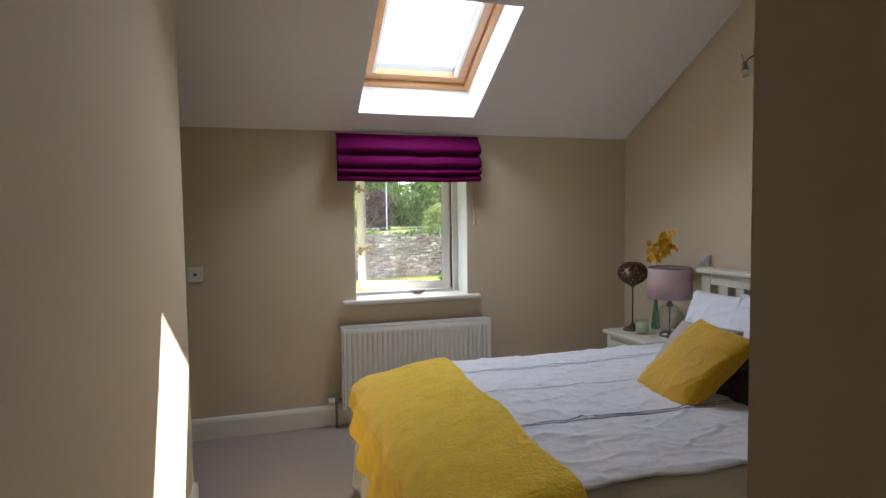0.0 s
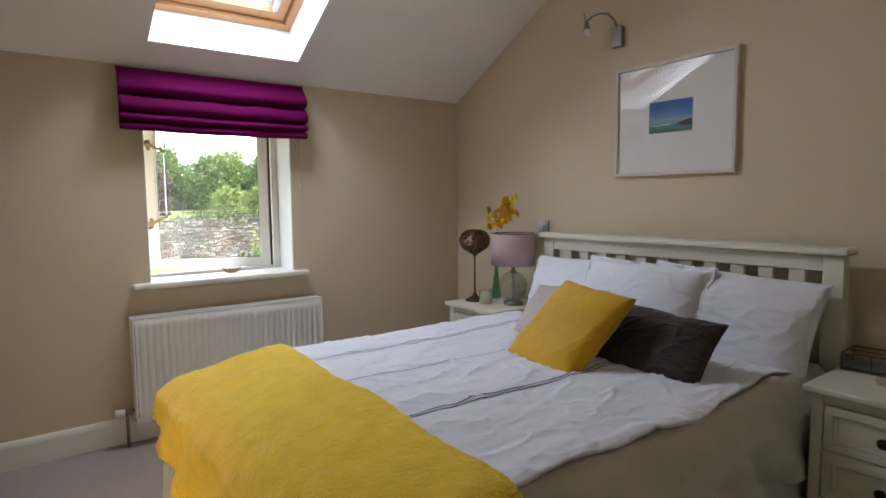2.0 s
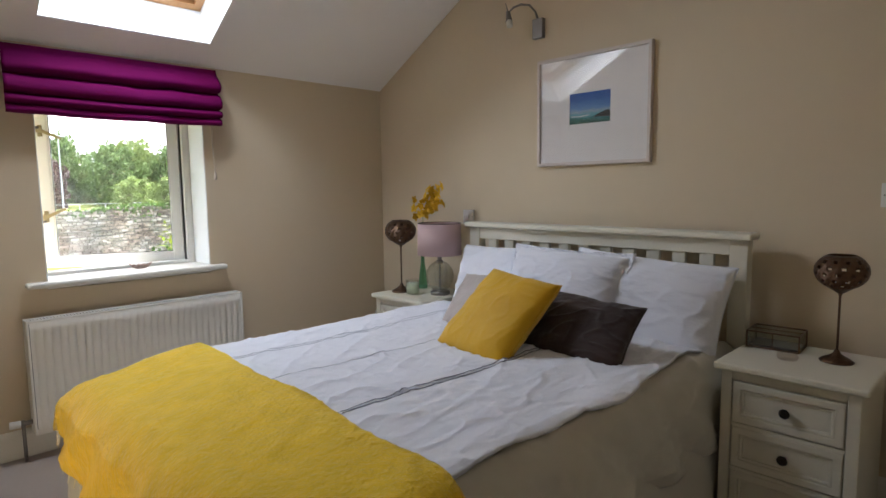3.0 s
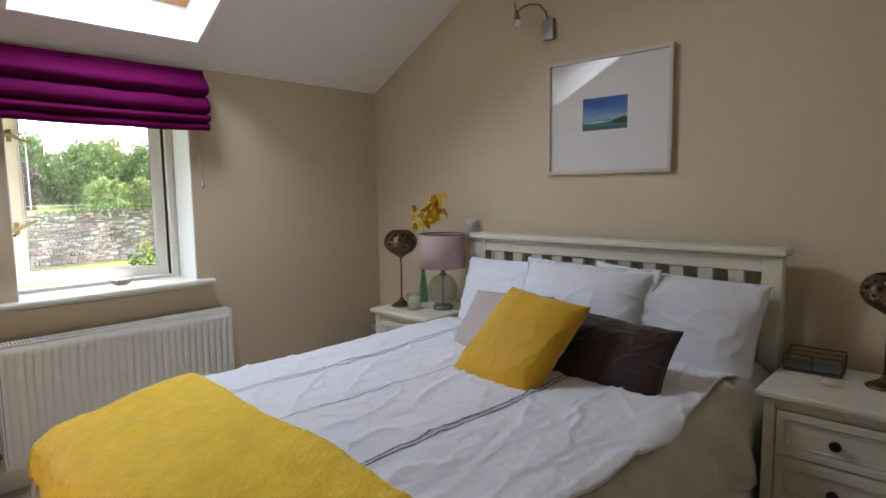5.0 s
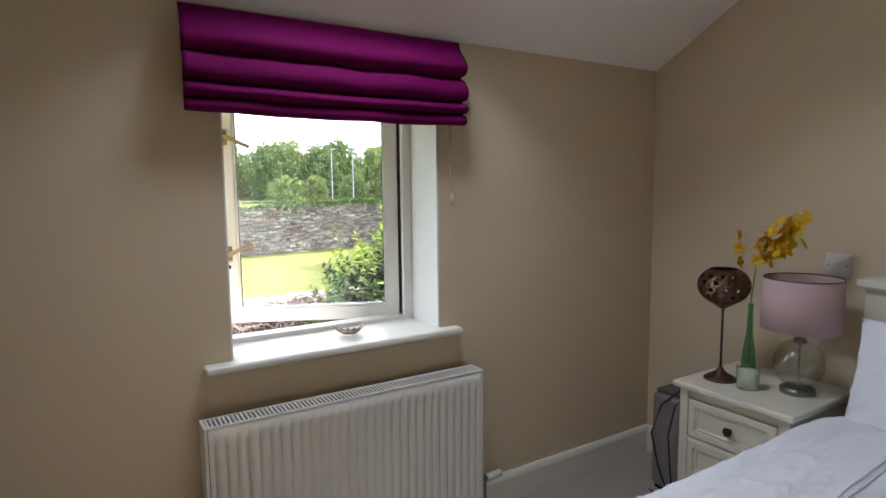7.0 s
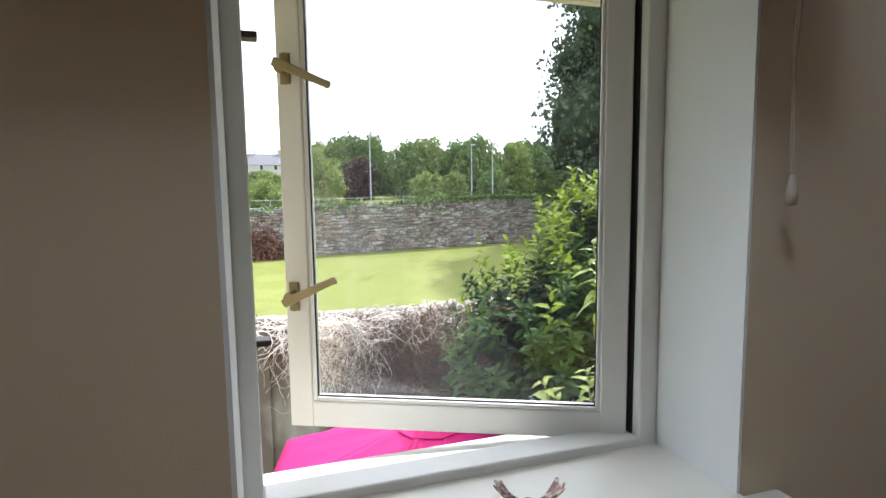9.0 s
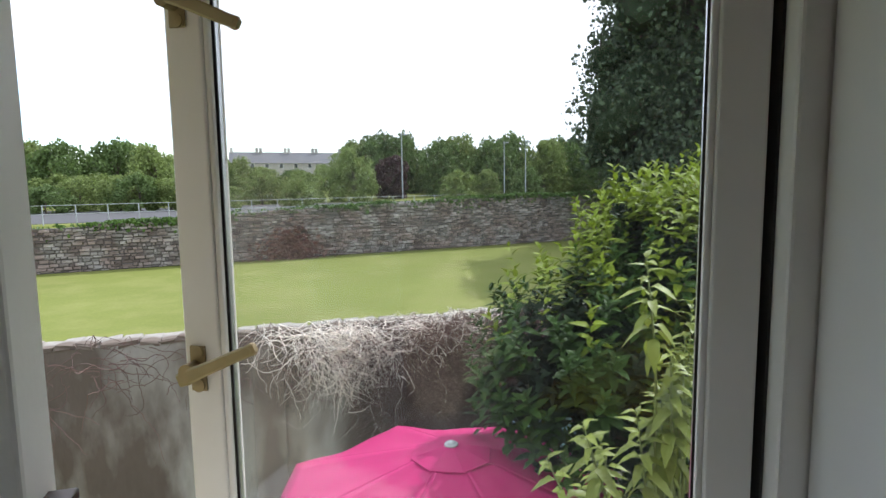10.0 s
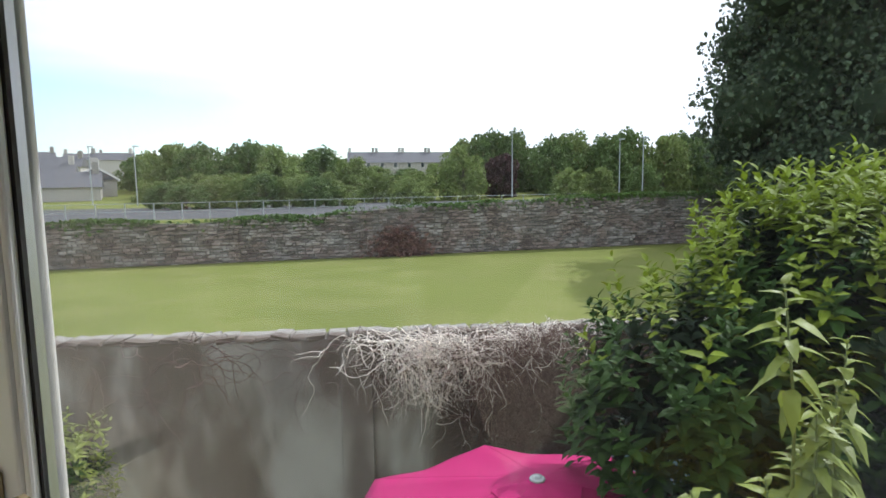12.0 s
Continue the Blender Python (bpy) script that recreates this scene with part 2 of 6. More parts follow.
def tube(points, radius, sides=8, bm=None, taper=None, caps=True):
    """A round bar along points; taper gives its radius at the far end."""
    out = bm or bmesh.new()
    pts = [Vector(p) for p in points]
    rings = []
    for i, p in enumerate(pts):
        d = (pts[min(i + 1, len(pts) - 1)] - pts[max(i - 1, 0)]).normalized()
        side = d.orthogonal().normalized() if abs(d.z) > 0.9 else d.cross(Vector((0, 0, 1))).normalized()
        other = d.cross(side)
        r = radius if taper is None else radius + (taper - radius) * i / max(1, len(pts) - 1)
        rings.append([out.verts.new(p + (side * math.cos(2 * math.pi * k / sides) + other * math.sin(2 * math.pi * k / sides)) * r) for k in range(sides)])
    for a, b in zip(rings, rings[1:]):
        for k in range(sides):
            out.faces.new((a[k], a[(k + 1) % sides], b[(k + 1) % sides], b[k]))
    if caps:
        out.faces.new(rings[0][::-1])
        out.faces.new(rings[-1])
    return out


def ring(x0, x1, y0, y1, z0, z1, e, bm=None):
    """A rectangular frame of one piece in the y-z plane, e wide, from x0 to x1."""
    out = bm or bmesh.new()
    loops = []
    for x in (x0, x1):
        for k in (0, e):
            loops.append([out.verts.new((x, y, z)) for y, z in ((y0 + k, z0 + k), (y1 - k, z0 + k), (y1 - k, z1 - k), (y0 + k, z1 - k))])
    a, b, c, d = loops
    for i in range(4):
        j = (i + 1) % 4
        for p, q in ((a, b), (b, d), (d, c), (c, a)):
            out.faces.new((p[i], p[j], q[j], q[i]))
    return out


def structure(name, bm, mat, label, category, smooth=False):
    return tagged(part(name, bm, mat, smooth=smooth), label, category, kind="structure")


# ---- the shell of the room ----
structure("floor", box(WEST, RIGHT, BACK, FACE, -0.25, 0.0), CARPET, "beige cut-pile carpet laid wall to wall", "floor")

bm = box(WEST - 0.2, WX0, FACE, OUT, GROUND, EAVE)
box(WX1, RIGHT + 0.2, FACE, OUT, GROUND, EAVE, bm=bm)
box(WX0, WX1, FACE, OUT, GROUND, WZ0 - 0.03, bm=bm)
box(WX0, WX1, FACE, OUT, WZ1, EAVE, bm=bm)
structure("wall_window", bm, WALL, "beige painted plaster wall with a deep window opening", "wall")

gable = [(NEAR - 0.2, 0.0), (FACE, 0.0), (FACE, EAVE), (RIDGE_Y, TOP), (NEAR - 0.2, TOP)]
structure("wall_bed", prism(gable, "x", RIGHT, RIGHT + 0.2), WALL, "beige painted gable wall behind the headboard", "wall")
structure("wall_near", box(PASS, RIGHT, NEAR - 0.12, NEAR, 0, TOP), WALL, "beige painted wall facing the window", "wall")
structure("wall_passage_right", box(PASS, PASS + 0.12, BACK, NEAR - 0.12, 0, TOP), WALL, "beige painted passage wall", "wall")
structure("wall_back", box(LEFT, PASS, BACK - 0.12, BACK, 0, TOP), WALL, "beige painted wall closing the passage", "wall")
left_shape = [(BACK, 0), (CORNER, 0), (CORNER, EAVE + (FACE - CORNER) * PITCH), (RIDGE_Y, TOP), (BACK, TOP)]
structure("wall_passage_left", prism(left_shape, "x", LEFT - 0.14, LEFT), WALL, "beige painted passage wall with a free corner", "wall")
structure("wall_alcove", box(WEST, LEFT - 0.14, CORNER - 0.14, CORNER, 0, EAVE + (FACE - CORNER) * PITCH), WALL, "beige painted wall of the alcove beside the window", "wall")
west_shape = [(CORNER - 0.14, 0), (FACE, 0), (FACE, EAVE), (CORNER - 0.14, EAVE + (FACE - CORNER + 0.14) * PITCH)]
structure("wall_west", prism(west_shape, "x", WEST - 0.2, WEST), WALL, "beige painted end wall of the alcove", "wall")

length = (TOP - EAVE) / math.sin(math.atan(PITCH))
bm = slope_block(WEST - 0.2, SX0, -0.02, length, 0, 0.32)
slope_block(SX1, RIGHT + 0.2, -0.02, length, 0, 0.32, bm)
slope_block(SX0, SX1, -0.02, S0, 0, 0.32, bm)
slope_block(SX0, SX1, S1, length, 0, 0.32, bm)
structure("ceiling_slope", bm, CEIL, "white painted sloping ceiling under the roof", "ceiling")
structure("ceiling", box(WEST - 0.2, RIGHT + 0.2, BACK - 0.12, RIDGE_Y, TOP, TOP + 0.25), CEIL, "white painted flat ceiling", "ceiling")

# unseen boxed eaves added to shade the window below: soffit, fascia, roof's edge
bm = box(WEST - 0.2, RIGHT + 0.2, OUT, 4.74, 1.80, 1.83)
box(WEST - 0.2, RIGHT + 0.2, 4.72, 4.75, 1.795, 2.0, bm=bm)
box(WEST - 0.2, RIGHT + 0.2, OUT - 0.14, 4.752, 2.0, 2.06, bm=bm)
structure("roof_eaves", bm, CASEMENT, "white painted boxed eaves over the window, unseen, added for their shade", "eaves")

# linings of the roof window's shaft
T = 0.006
bm = slope_block(SX0, SX0 + T, S0, S1, 0.002, 0.21)
slope_block(SX1 - T, SX1, S0, S1, 0.002, 0.21, bm)
slope_block(SX0 + T, SX1 - T, S0, S0 + T, 0.002, 0.21, bm)
slope_block(SX0 + T, SX1 - T, S1 - T, S1, 0.002, 0.21, bm)
structure("skylight_lining", bm, REVEAL, "white painted shaft of the roof window", "lining")

# roof window: pine frame, sash and pane
win = thing("window_2", on_slope((SX0 + SX1) / 2, S0, 0.21), label="pine roof window with a white-lined sash, closed", category="roof window", kind="structure")
off = win.matrix_basis.translation


def slope_part(name, blocks, mat, parent, label=""):
    bm = bmesh.new()
    for b in blocks:
        slope_block(*b, bm)
    bmesh.ops.translate(bm, verts=bm.verts, vec=-off)
    return part(name, bm, mat, parent, label)


F = 0.045
slope_part("window_frame", [(SX0, SX0 + F, S0, S1, 0.21, 0.31), (SX1 - F, SX1, S0, S1, 0.21, 0.31), (SX0 + F, SX1 - F, S0, S0 + F, 0.21, 0.31), (SX0 + F, SX1 - F, S1 - F, S1, 0.21, 0.31)], PINE, win)
G, g0 = 0.05, F + 0.006
slope_part("sash", [(SX0 + g0, SX0 + g0 + G, S0 + g0, S1 - g0, 0.235, 0.282), (SX1 - g0 - G, SX1 - g0, S0 + g0, S1 - g0, 0.235, 0.282),
                    (SX0 + g0 + G, SX1 - g0 - G, S0 + g0, S0 + g0 + G, 0.235, 0.282), (SX0 + g0 + G, SX1 - g0 - G, S1 - g0 - G, S1 - g0, 0.235, 0.282)], PINE, win)
k = g0 + G
slope_part("glazing_bead", [(SX0 + k, SX0 + k + 0.02, S0 + k, S1 - k, 0.238, 0.268), (SX1 - k - 0.02, SX1 - k, S0 + k, S1 - k, 0.238, 0.268)], CASEMENT, win, "white glazing bead")
slope_part("cladding", [(SX0 + F, SX0 + k + 0.01, S0 + F, S1 - F, 0.283, 0.325), (SX1 - k - 0.01, SX1 - F, S0 + F, S1 - F, 0.283, 0.325), (SX0 + k + 0.01, SX1 - k - 0.01, S0 + F, S0 + k, 0.283, 0.325), (SX0 + k + 0.01, SX1 - k - 0.01, S1 - k, S1 - F, 0.283, 0.325)], material("grey_flashing", (0.16, 0.16, 0.17), 0.5, 0.4), win, "grey metal outer cladding")
pane = slope_part("pane", [(SX0 + k, SX1 - k, S0 + k, S1 - k, 0.256, 0.262)], CLEAR, win, "clear roof pane")
pane.visible_shadow = False

# window reveals and sill board
bm = box(WX0, WX0 + T, FACE + 0.002, 4.199, WZ0, WZ1)
box(WX1 - T, WX1, FACE + 0.002, 4.199, WZ0, WZ1, bm=bm)
box(WX0 + T, WX1 - T, FACE + 0.002, 4.199, WZ1 - T, WZ1, bm=bm)
structure("window_reveal", bm, REVEAL, "white painted window reveal", "reveal")
bm = box(0.70, 1.632, 3.945, FACE, 0.775, 0.803, bevel=0.011, seg=3)
box(WX0 + 0.001, WX1 - 0.001, FACE - 0.012, 4.204, 0.765, 0.803, bm=bm)
structure("window_sill", bm, TRIM, "cream painted wooden sill board with a rounded nose", "sill")

# baseboards: flat board with a rounded top
def baseboard(x0, y0, x1, y1, side):
    d = Vector((x1 - x0, y1 - y0, 0))
    n = Vector((-d.y, d.x, 0)).normalized() * side
    section = [(0, 0), (0.018, 0), (0.018, 0.105), (0.013, 0.12), (0.006, 0.13), (0, 0.13)]
    bm = bmesh.new()
    a = [bm.verts.new(Vector((x0, y0, z)) + n * w) for w, z in section]
    b = [bm.verts.new(Vector((x1, y1, z)) + n * w) for w, z in section]
    bm.faces.new(a)
    bm.faces.new(b[::-1])
    for i in range(6):
        bm.faces.new((a[i], b[i], b[(i + 1) % 6], a[(i + 1) % 6]))
    return structure("baseboard", bm, TRIM, "cream painted baseboard with a rounded top", "baseboard")


baseboard(WEST, FACE, RIGHT, FACE, -1)
baseboard(RIGHT, FACE - 0.018, RIGHT, NEAR, -1)
baseboard(LEFT, CORNER, LEFT, BACK, 1)
baseboard(LEFT + 0.018, CORNER, WEST, CORNER, -1)
baseboard(PASS, NEAR, PASS, BACK, -1)
baseboard(RIGHT - 0.018, NEAR, PASS - 0.018, NEAR, -1)

# ---- casement window, swung open ----
OPEN = 26.0
win1 = thing("window_1", ((WX0 + WX1) / 2, 4.21, WZ0), label="white painted timber casement, sash swung open outwards", category="window", kind="structure")
wo = Vector(win1.matrix_basis.translation)


def wpart(name, bm, mat, parent=win1, label="", smooth=False):
    bmesh.ops.translate(bm, verts=bm.verts, vec=-wo)
    return part(name, bm, mat, parent, label, smooth)


JL, JR, SILL_TOP, HEAD = 0.822, 1.512, 0.820, 1.80
bm = box(WX0 - 0.03, JL, 4.202, 4.262, WZ0, WZ1, 0.004)
box(JR, WX1 + 0.04, 4.202, 4.262, WZ0, WZ1, 0.004, bm)
box(JL - 0.001, JR + 0.001, 4.200, 4.264, WZ0, SILL_TOP, 0.004, bm)
box(JL - 0.001, JR + 0.001, 4.200, 4.262, HEAD, WZ1, 0.004, bm)
wpart("window_frame", bm, CASEMENT)
# dark strip laid in the hinge-side gap, standing for the shade in it
bm = box(JR - 0.004, JR + 0.004, 4.222, 4.236, SILL_TOP, HEAD)
wpart("weather_seal", bm, material("gap_and_gasket_dark", (0.035, 0.033, 0.03), 0.7), label="dark strip standing for the shaded gap beside the hinges")
prof = [(4.264, WZ0 - 0.03), (4.40, WZ0 - 0.05), (4.40, WZ0 - 0.02), (4.264, WZ0 + 0.02)]
wpart("outer_sill", prism(prof, "x", WX0 - 0.04, WX1 + 0.04), CASEMENT, label="white sloped outer sill")

# sash, built closed at the hinge and turned about it
HINGE = Vector((JR - 0.004, 4.243, 0))
SW, SZ0, SZ1 = 0.685, 0.806, 1.80
turn = Matrix.Translation(HINGE - wo) @ Matrix.Rotation(radians(-OPEN), 4, "Z")


def sash_part(name, bm, mat, parent, label="", smooth=False):
    bmesh.ops.transform(bm, verts=bm.verts, matrix=turn)
    return part(name, bm, mat, parent, label, smooth)


ST, RT = 0.050, 0.056
bm = box(-SW, -SW + ST, -0.022, 0.012, SZ0, SZ1, 0.003)
box(-ST, 0, -0.022, 0.012, SZ0, SZ1, 0.003, bm)
box(-SW + ST - 0.001, -ST + 0.001, -0.0215, 0.0115, SZ0, SZ0 + RT, 0.003, bm)
box(-SW + ST - 0.001, -ST + 0.001, -0.0215, 0.0115, SZ1 - RT, SZ1, 0.003, bm)
sash = sash_part("sash", bm, CASEMENT, win1, "white painted casement sash")
gx0, gx1, gz0, gz1 = -SW + ST, -ST, SZ0 + RT, SZ1 - RT


def bead(w0, w1, y0, y1, bevel=0.0):
    """A rectangular rim inside the sash, from w0 to w1 in from its glazing rebate."""
    b = box(gx0 + w0, gx0 + w1, y0, y1, gz0 + w0, gz1 - w0, bevel)
    box(gx1 - w1, gx1 - w0, y0, y1, gz0 + w0, gz1 - w0, bevel, b)
    box(gx0 + w1, gx1 - w1, y0, y1, gz0 + w0, gz0 + w1, bevel, b)
    box(gx0 + w1, gx1 - w1, y0, y1, gz1 - w1, gz1 - w0, bevel, b)
    return b


RUBBER = material("gap_and_gasket_dark", (0.035, 0.033, 0.03), 0.7)
sash_part("inner_bead", bead(0, 0.008, -0.0195, -0.0115, 0.0025), CASEMENT, sash, "white inner glazing bead")
sash_part("gasket", bead(0.002, 0.0105, -0.0114, -0.0112), RUBBER, sash, "dark glazing gasket")
sash_part("spacer_bar", bead(0.001, 0.009, -0.0065, 0.0005), material("aluminium_spacer", (0.62, 0.63, 0.65), 0.35, 0.9), sash, "grey aluminium spacer bar")
sash_part("outer_bead", bead(0, 0.007, 0.005, 0.0105, 0.002), CASEMENT, sash, "white outer glazing bead")
for y in (-0.009, 0.003):
    p = sash_part("pane", box(gx0 + 0.001, gx1 - 0.001, y - 0.002, y + 0.002, gz0 + 0.001, gz1 - 0.001), PANE, sash, "double-glazed pane with a veil of pale haze")
    p.visible_shadow = False

BRASS = material("brass_hardware", (0.32, 0.26, 0.15), 0.55, 0.8, vary=0.15, scale=30, bump=0.1)
for z in (1.085, 1.540):
    # cockspur latch: plate with two screws, boss, lever
    lever_dir = 1 if z < 1.3 else -1
    bm = box(-SW + 0.009, -SW + 0.031, -0.026, -0.0225, z - 0.03, z + 0.03, 0.0015)
    for dz in (-0.022, 0.022):
        lathe([(0, 0.0), (0.009, 0.0), (0.009, 0.002), (0, 0.003)], 12, (0, 0, 0), bm)
        new_v = [v for v in bm.verts if abs(v.co.x) < 0.02 and abs(v.co.y) < 0.02 and abs(v.co.z) < 0.01]
        bmesh.ops.transform(bm, verts=new_v, matrix=Matrix.Translation((-SW + 0.02, -0.026, z + dz)) @ Matrix.Rotation(radians(90), 4, "X"))
    latch = sash_part("latch", bm, BRASS, sash, "brass cockspur latch")
    bm = tube([(-SW + 0.016, -0.026, z), (-SW + 0.016, -0.046, z)], 0.011, 14)
    tail, end = Vector((-SW + 0.002, -0.040, z - lever_dir * 0.012)), Vector((-SW + 0.122, -0.061, z + lever_dir * 0.042))
    ahead = (end - tail).normalized()
    flat = ahead.cross(Vector((0, 1, 0))).normalized()
    thin = ahead.cross(flat)
    corners = []
    for f, wide in ((0.0, 0.0085), (0.12, 0.0105), (0.30, 0.0085), (0.9, 0.0072), (0.97, 0.0078), (1.0, 0.005)):
        c = tail.lerp(end, f)
        corners.append([bm.verts.new(c + flat * wide * a + thin * 0.0032 * b) for a, b in ((-1, -0.6), (-0.7, -1), (0.7, -1), (1, -0.6), (1, 0.6), (0.7, 1), (-0.7, 1), (-1, 0.6))])
    for a, b in zip(corners, corners[1:]):
        for k in range(8):
            bm.faces.new((a[k], a[(k + 1) % 8], b[(k + 1) % 8], b[k]))
    bm.faces.new(corners[0][::-1])
    bm.faces.new(corners[-1])
    p = tail.lerp(end, 0.93)
    tube([p - thin * 0.0036, p + thin * 0.0036], 0.0034, 10, bm)
    sash_part("lever", bm, BRASS, latch)
# butt hinges in the gap
bm = bmesh.new()
for z in (1.0, 1.62):
    tube([(JR + 0.001, 4.262, z - 0.04), (JR + 0.001, 4.262, z + 0.04)], 0.007, 8, bm)
wpart("hinge", bm, material("tarnished_steel", (0.14, 0.12, 0.11), 0.5, 0.8), label="dark steel butt hinge")
# keep for the latch on the left jamb
bm = box(JL - 0.004, JL + 0.022, 4.215, 4.245, 1.064, 1.074, 0.002)
box(JL - 0.004, JL + 0.022, 4.215, 4.245, 1.524, 1.534, 0.002, bm)
wpart("keep", bm, material("tarnished_steel", (0.14, 0.12, 0.11)), label="small steel latch keep")

# ---- fabrics, wood, metal ----
LINEN = material("white_cotton", (0.77, 0.775, 0.835), 0.9, vary=0.03, scale=5, fine=0.02, fine_scale=500, bump=0.42, bump_scale=17, stretch=(1.0, 2.4, 1.6), sheen=0.2, gloss=0.15)
SHEET = material("cream_cotton_sheet", (0.57, 0.54, 0.465), 0.9, vary=0.04, scale=5, bump=0.1, bump_scale=300, sheen=0.2, gloss=0.15)
STRIPE = material("grey_stitching", (0.19, 0.20, 0.25), 0.9, vary=0.2, scale=40)
STRIPE_FAINT = material("pale_grey_stitching", (0.40, 0.41, 0.47), 0.9, vary=0.2, scale=40)
MOHAIR = material("yellow_mohair", (0.86, 0.57, 0.028), 0.95, vary=0.16, scale=17, fine=0.10, fine_scale=190, bump=0.8, bump_scale=75, sheen=0.3, gloss=0.1)
VELVET_Y = material("mustard_velvet", (0.60, 0.34, 0.004), 0.6, vary=0.20, scale=3.5, fine=0.05, bump=0.08, bump_scale=200, gloss=0.2, sheen=0.25)
VELVET_B = material("dark_brown_velvet", (0.030, 0.015, 0.012), 0.62, vary=0.3, scale=9, bump=0.10, bump_scale=120, gloss=0.22, sheen=0.35)
TAUPE = material("taupe_satin", (0.42, 0.36, 0.335), 0.5, vary=0.08, scale=8, sheen=0.3, bump=0.06, bump_scale=200)
CREAM = material("cream_painted_wood", (0.68, 0.64, 0.53), 0.4, vary=0.03, scale=5, fine=0.015, fine_scale=80, bump=0.05, bump_scale=30, stretch=(1, 1, 3))
KNOB = material("dark_bronze_knob", (0.03, 0.022, 0.018), 0.35, 0.6)
BRONZE = material("antique_bronze", (0.13, 0.075, 0.045), 0.38, 0.85, vary=0.3, scale=24, bump=0.35, bump_scale=90)
ENAMEL = material("white_radiator_enamel", (0.80, 0.78, 0.72), 0.28, vary=0.02, scale=4)
CHROME = material("brushed_chrome", (0.27, 0.25, 0.235), 0.34, 0.9, vary=0.05, scale=20)
PLASTIC = material("white_plastic", (0.80, 0.79, 0.76), 0.35, vary=0.02)
BLACK = material("black_rubber_cable", (0.015, 0.015, 0.016), 0.5)
SILK = material("plum_silk", (0.102, 0.0015, 0.048), 0.8, vary=0.12, scale=7, fine=0.08, fine_scale=260, stretch=(1, 1, 6), bump=0.10, bump_scale=150, gloss=0.06)


def fold(x, y, seed=0.0):
    """Soft creases of bedding: long folds along the bed, smaller puckers across."""
    a = noise.noise(Vector((x * 1.5 + y * 0.7 + seed, y * 5.0 - x * 1.1, seed)))
    b = noise.noise(Vector((x * 4.2 - y * 2.0, y * 10.5 + x * 2.5, seed + 3.1)))
    c = noise.noise(Vector((x * 11.0 + y * 5.0, y * 17.0 - x * 4.0, seed + 7.7)))
    wx, wy = x + 0.06 * b, y + 0.05 * a
    d = 1 - abs(noise.noise(Vector((wx * 2.6 + wy * 1.3, wy * 6.5 - wx * 2.4, seed + 11.0)))) * 3.2
    e = 1 - abs(noise.noise(Vector((wx * 5.5 - wy * 4.0, wy * 11.0 + wx * 5.0, seed + 17.0)))) * 3.4
    f = 1 - abs(noise.noise(Vector((wx * 9.0 + wy * 9.0, wy * 20.0 - wx * 12.0, seed + 23.0)))) * 3.4
    patch = 0.5 + 0.5 * noise.noise(Vector((x * 1.7, y * 1.7, seed + 5.0)))
    g = 1 - abs(noise.noise(Vector((wx * 13.0 - wy * 6.0, wy * 31.0 + wx * 9.0, seed + 29.0)))) * 3.6
    return 0.007 * a + 0.0035 * b + 0.0012 * c + 0.011 * max(0, d) ** 4 + (0.008 * max(0, e) ** 3 + 0.0045 * max(0, f) ** 3 + 0.0022 * max(0, g) ** 2) * (0.25 + 1.1 * patch)


BX0, BY0, BY1, BTOP = 0.665, 1.575, 3.035, 0.582     # bed edges and the level of its top
ROUND = 0.07


def over_edge(d):
    """How far out and how far down cloth lies that has run d past an edge."""
    if d <= 0:
        return 0.0, 0.0
    arc = ROUND * math.pi / 2
    if d < arc:
        a = d / ROUND
        return ROUND * math.sin(a), ROUND * (1 - math.cos(a))
    return ROUND, ROUND + d - arc


def bed_point(x, y, lift=0.0, seed=0.0, puff=0.03, crumple=1.0):
    """A place on the made bed for a cloth's own (x, y); what runs past the edges hangs down."""
    ox, dx = over_edge(BX0 + ROUND - x)
    oy0, dy0 = over_edge(BY0 + ROUND - y)
    oy1, dy1 = over_edge(y - BY1 + ROUND)
    px = x if dx == 0 else BX0 + ROUND - ox
    py = y
    if dy0:
        py = BY0 + ROUND - oy0
    if dy1:
        py = BY1 - ROUND + oy1
    drop = max(dx, dy0, dy1)
    hang = min(1.0, drop / 0.25)
    w = fold(x, y, seed) * crumple
    across = (y - BY0) / (BY1 - BY0)
    crown = puff * (0.35 + 0.65 * max(0.0, math.sin(math.pi * min(1, max(0, across)))) + 0.5 * max(0.0, across - 0.5))
    foot = max(0.0, min(1.0, (1.05 - x) / 0.40))
    crown -= 0.055 * foot * foot * (3 - 2 * foot)
    z = BTOP - drop + crown * (1 - hang) + w * (1 - 0.6 * hang) + lift * (1 - hang)
    out = lift + 0.022 * hang * (1 + math.sin((x + y) * 21 + seed) * 0.9) + 1.5 * abs(w) * hang
    if dx and dx >= max(dy0, dy1):
        px -= out * min(1, dx / 0.07)
    if dy0 and dy0 >= dx:
        py -= out * min(1, dy0 / 0.07)
    if dy1 and dy1 >= dx:
        py += out * min(1, dy1 / 0.07)
    return Vector((px, py, z))


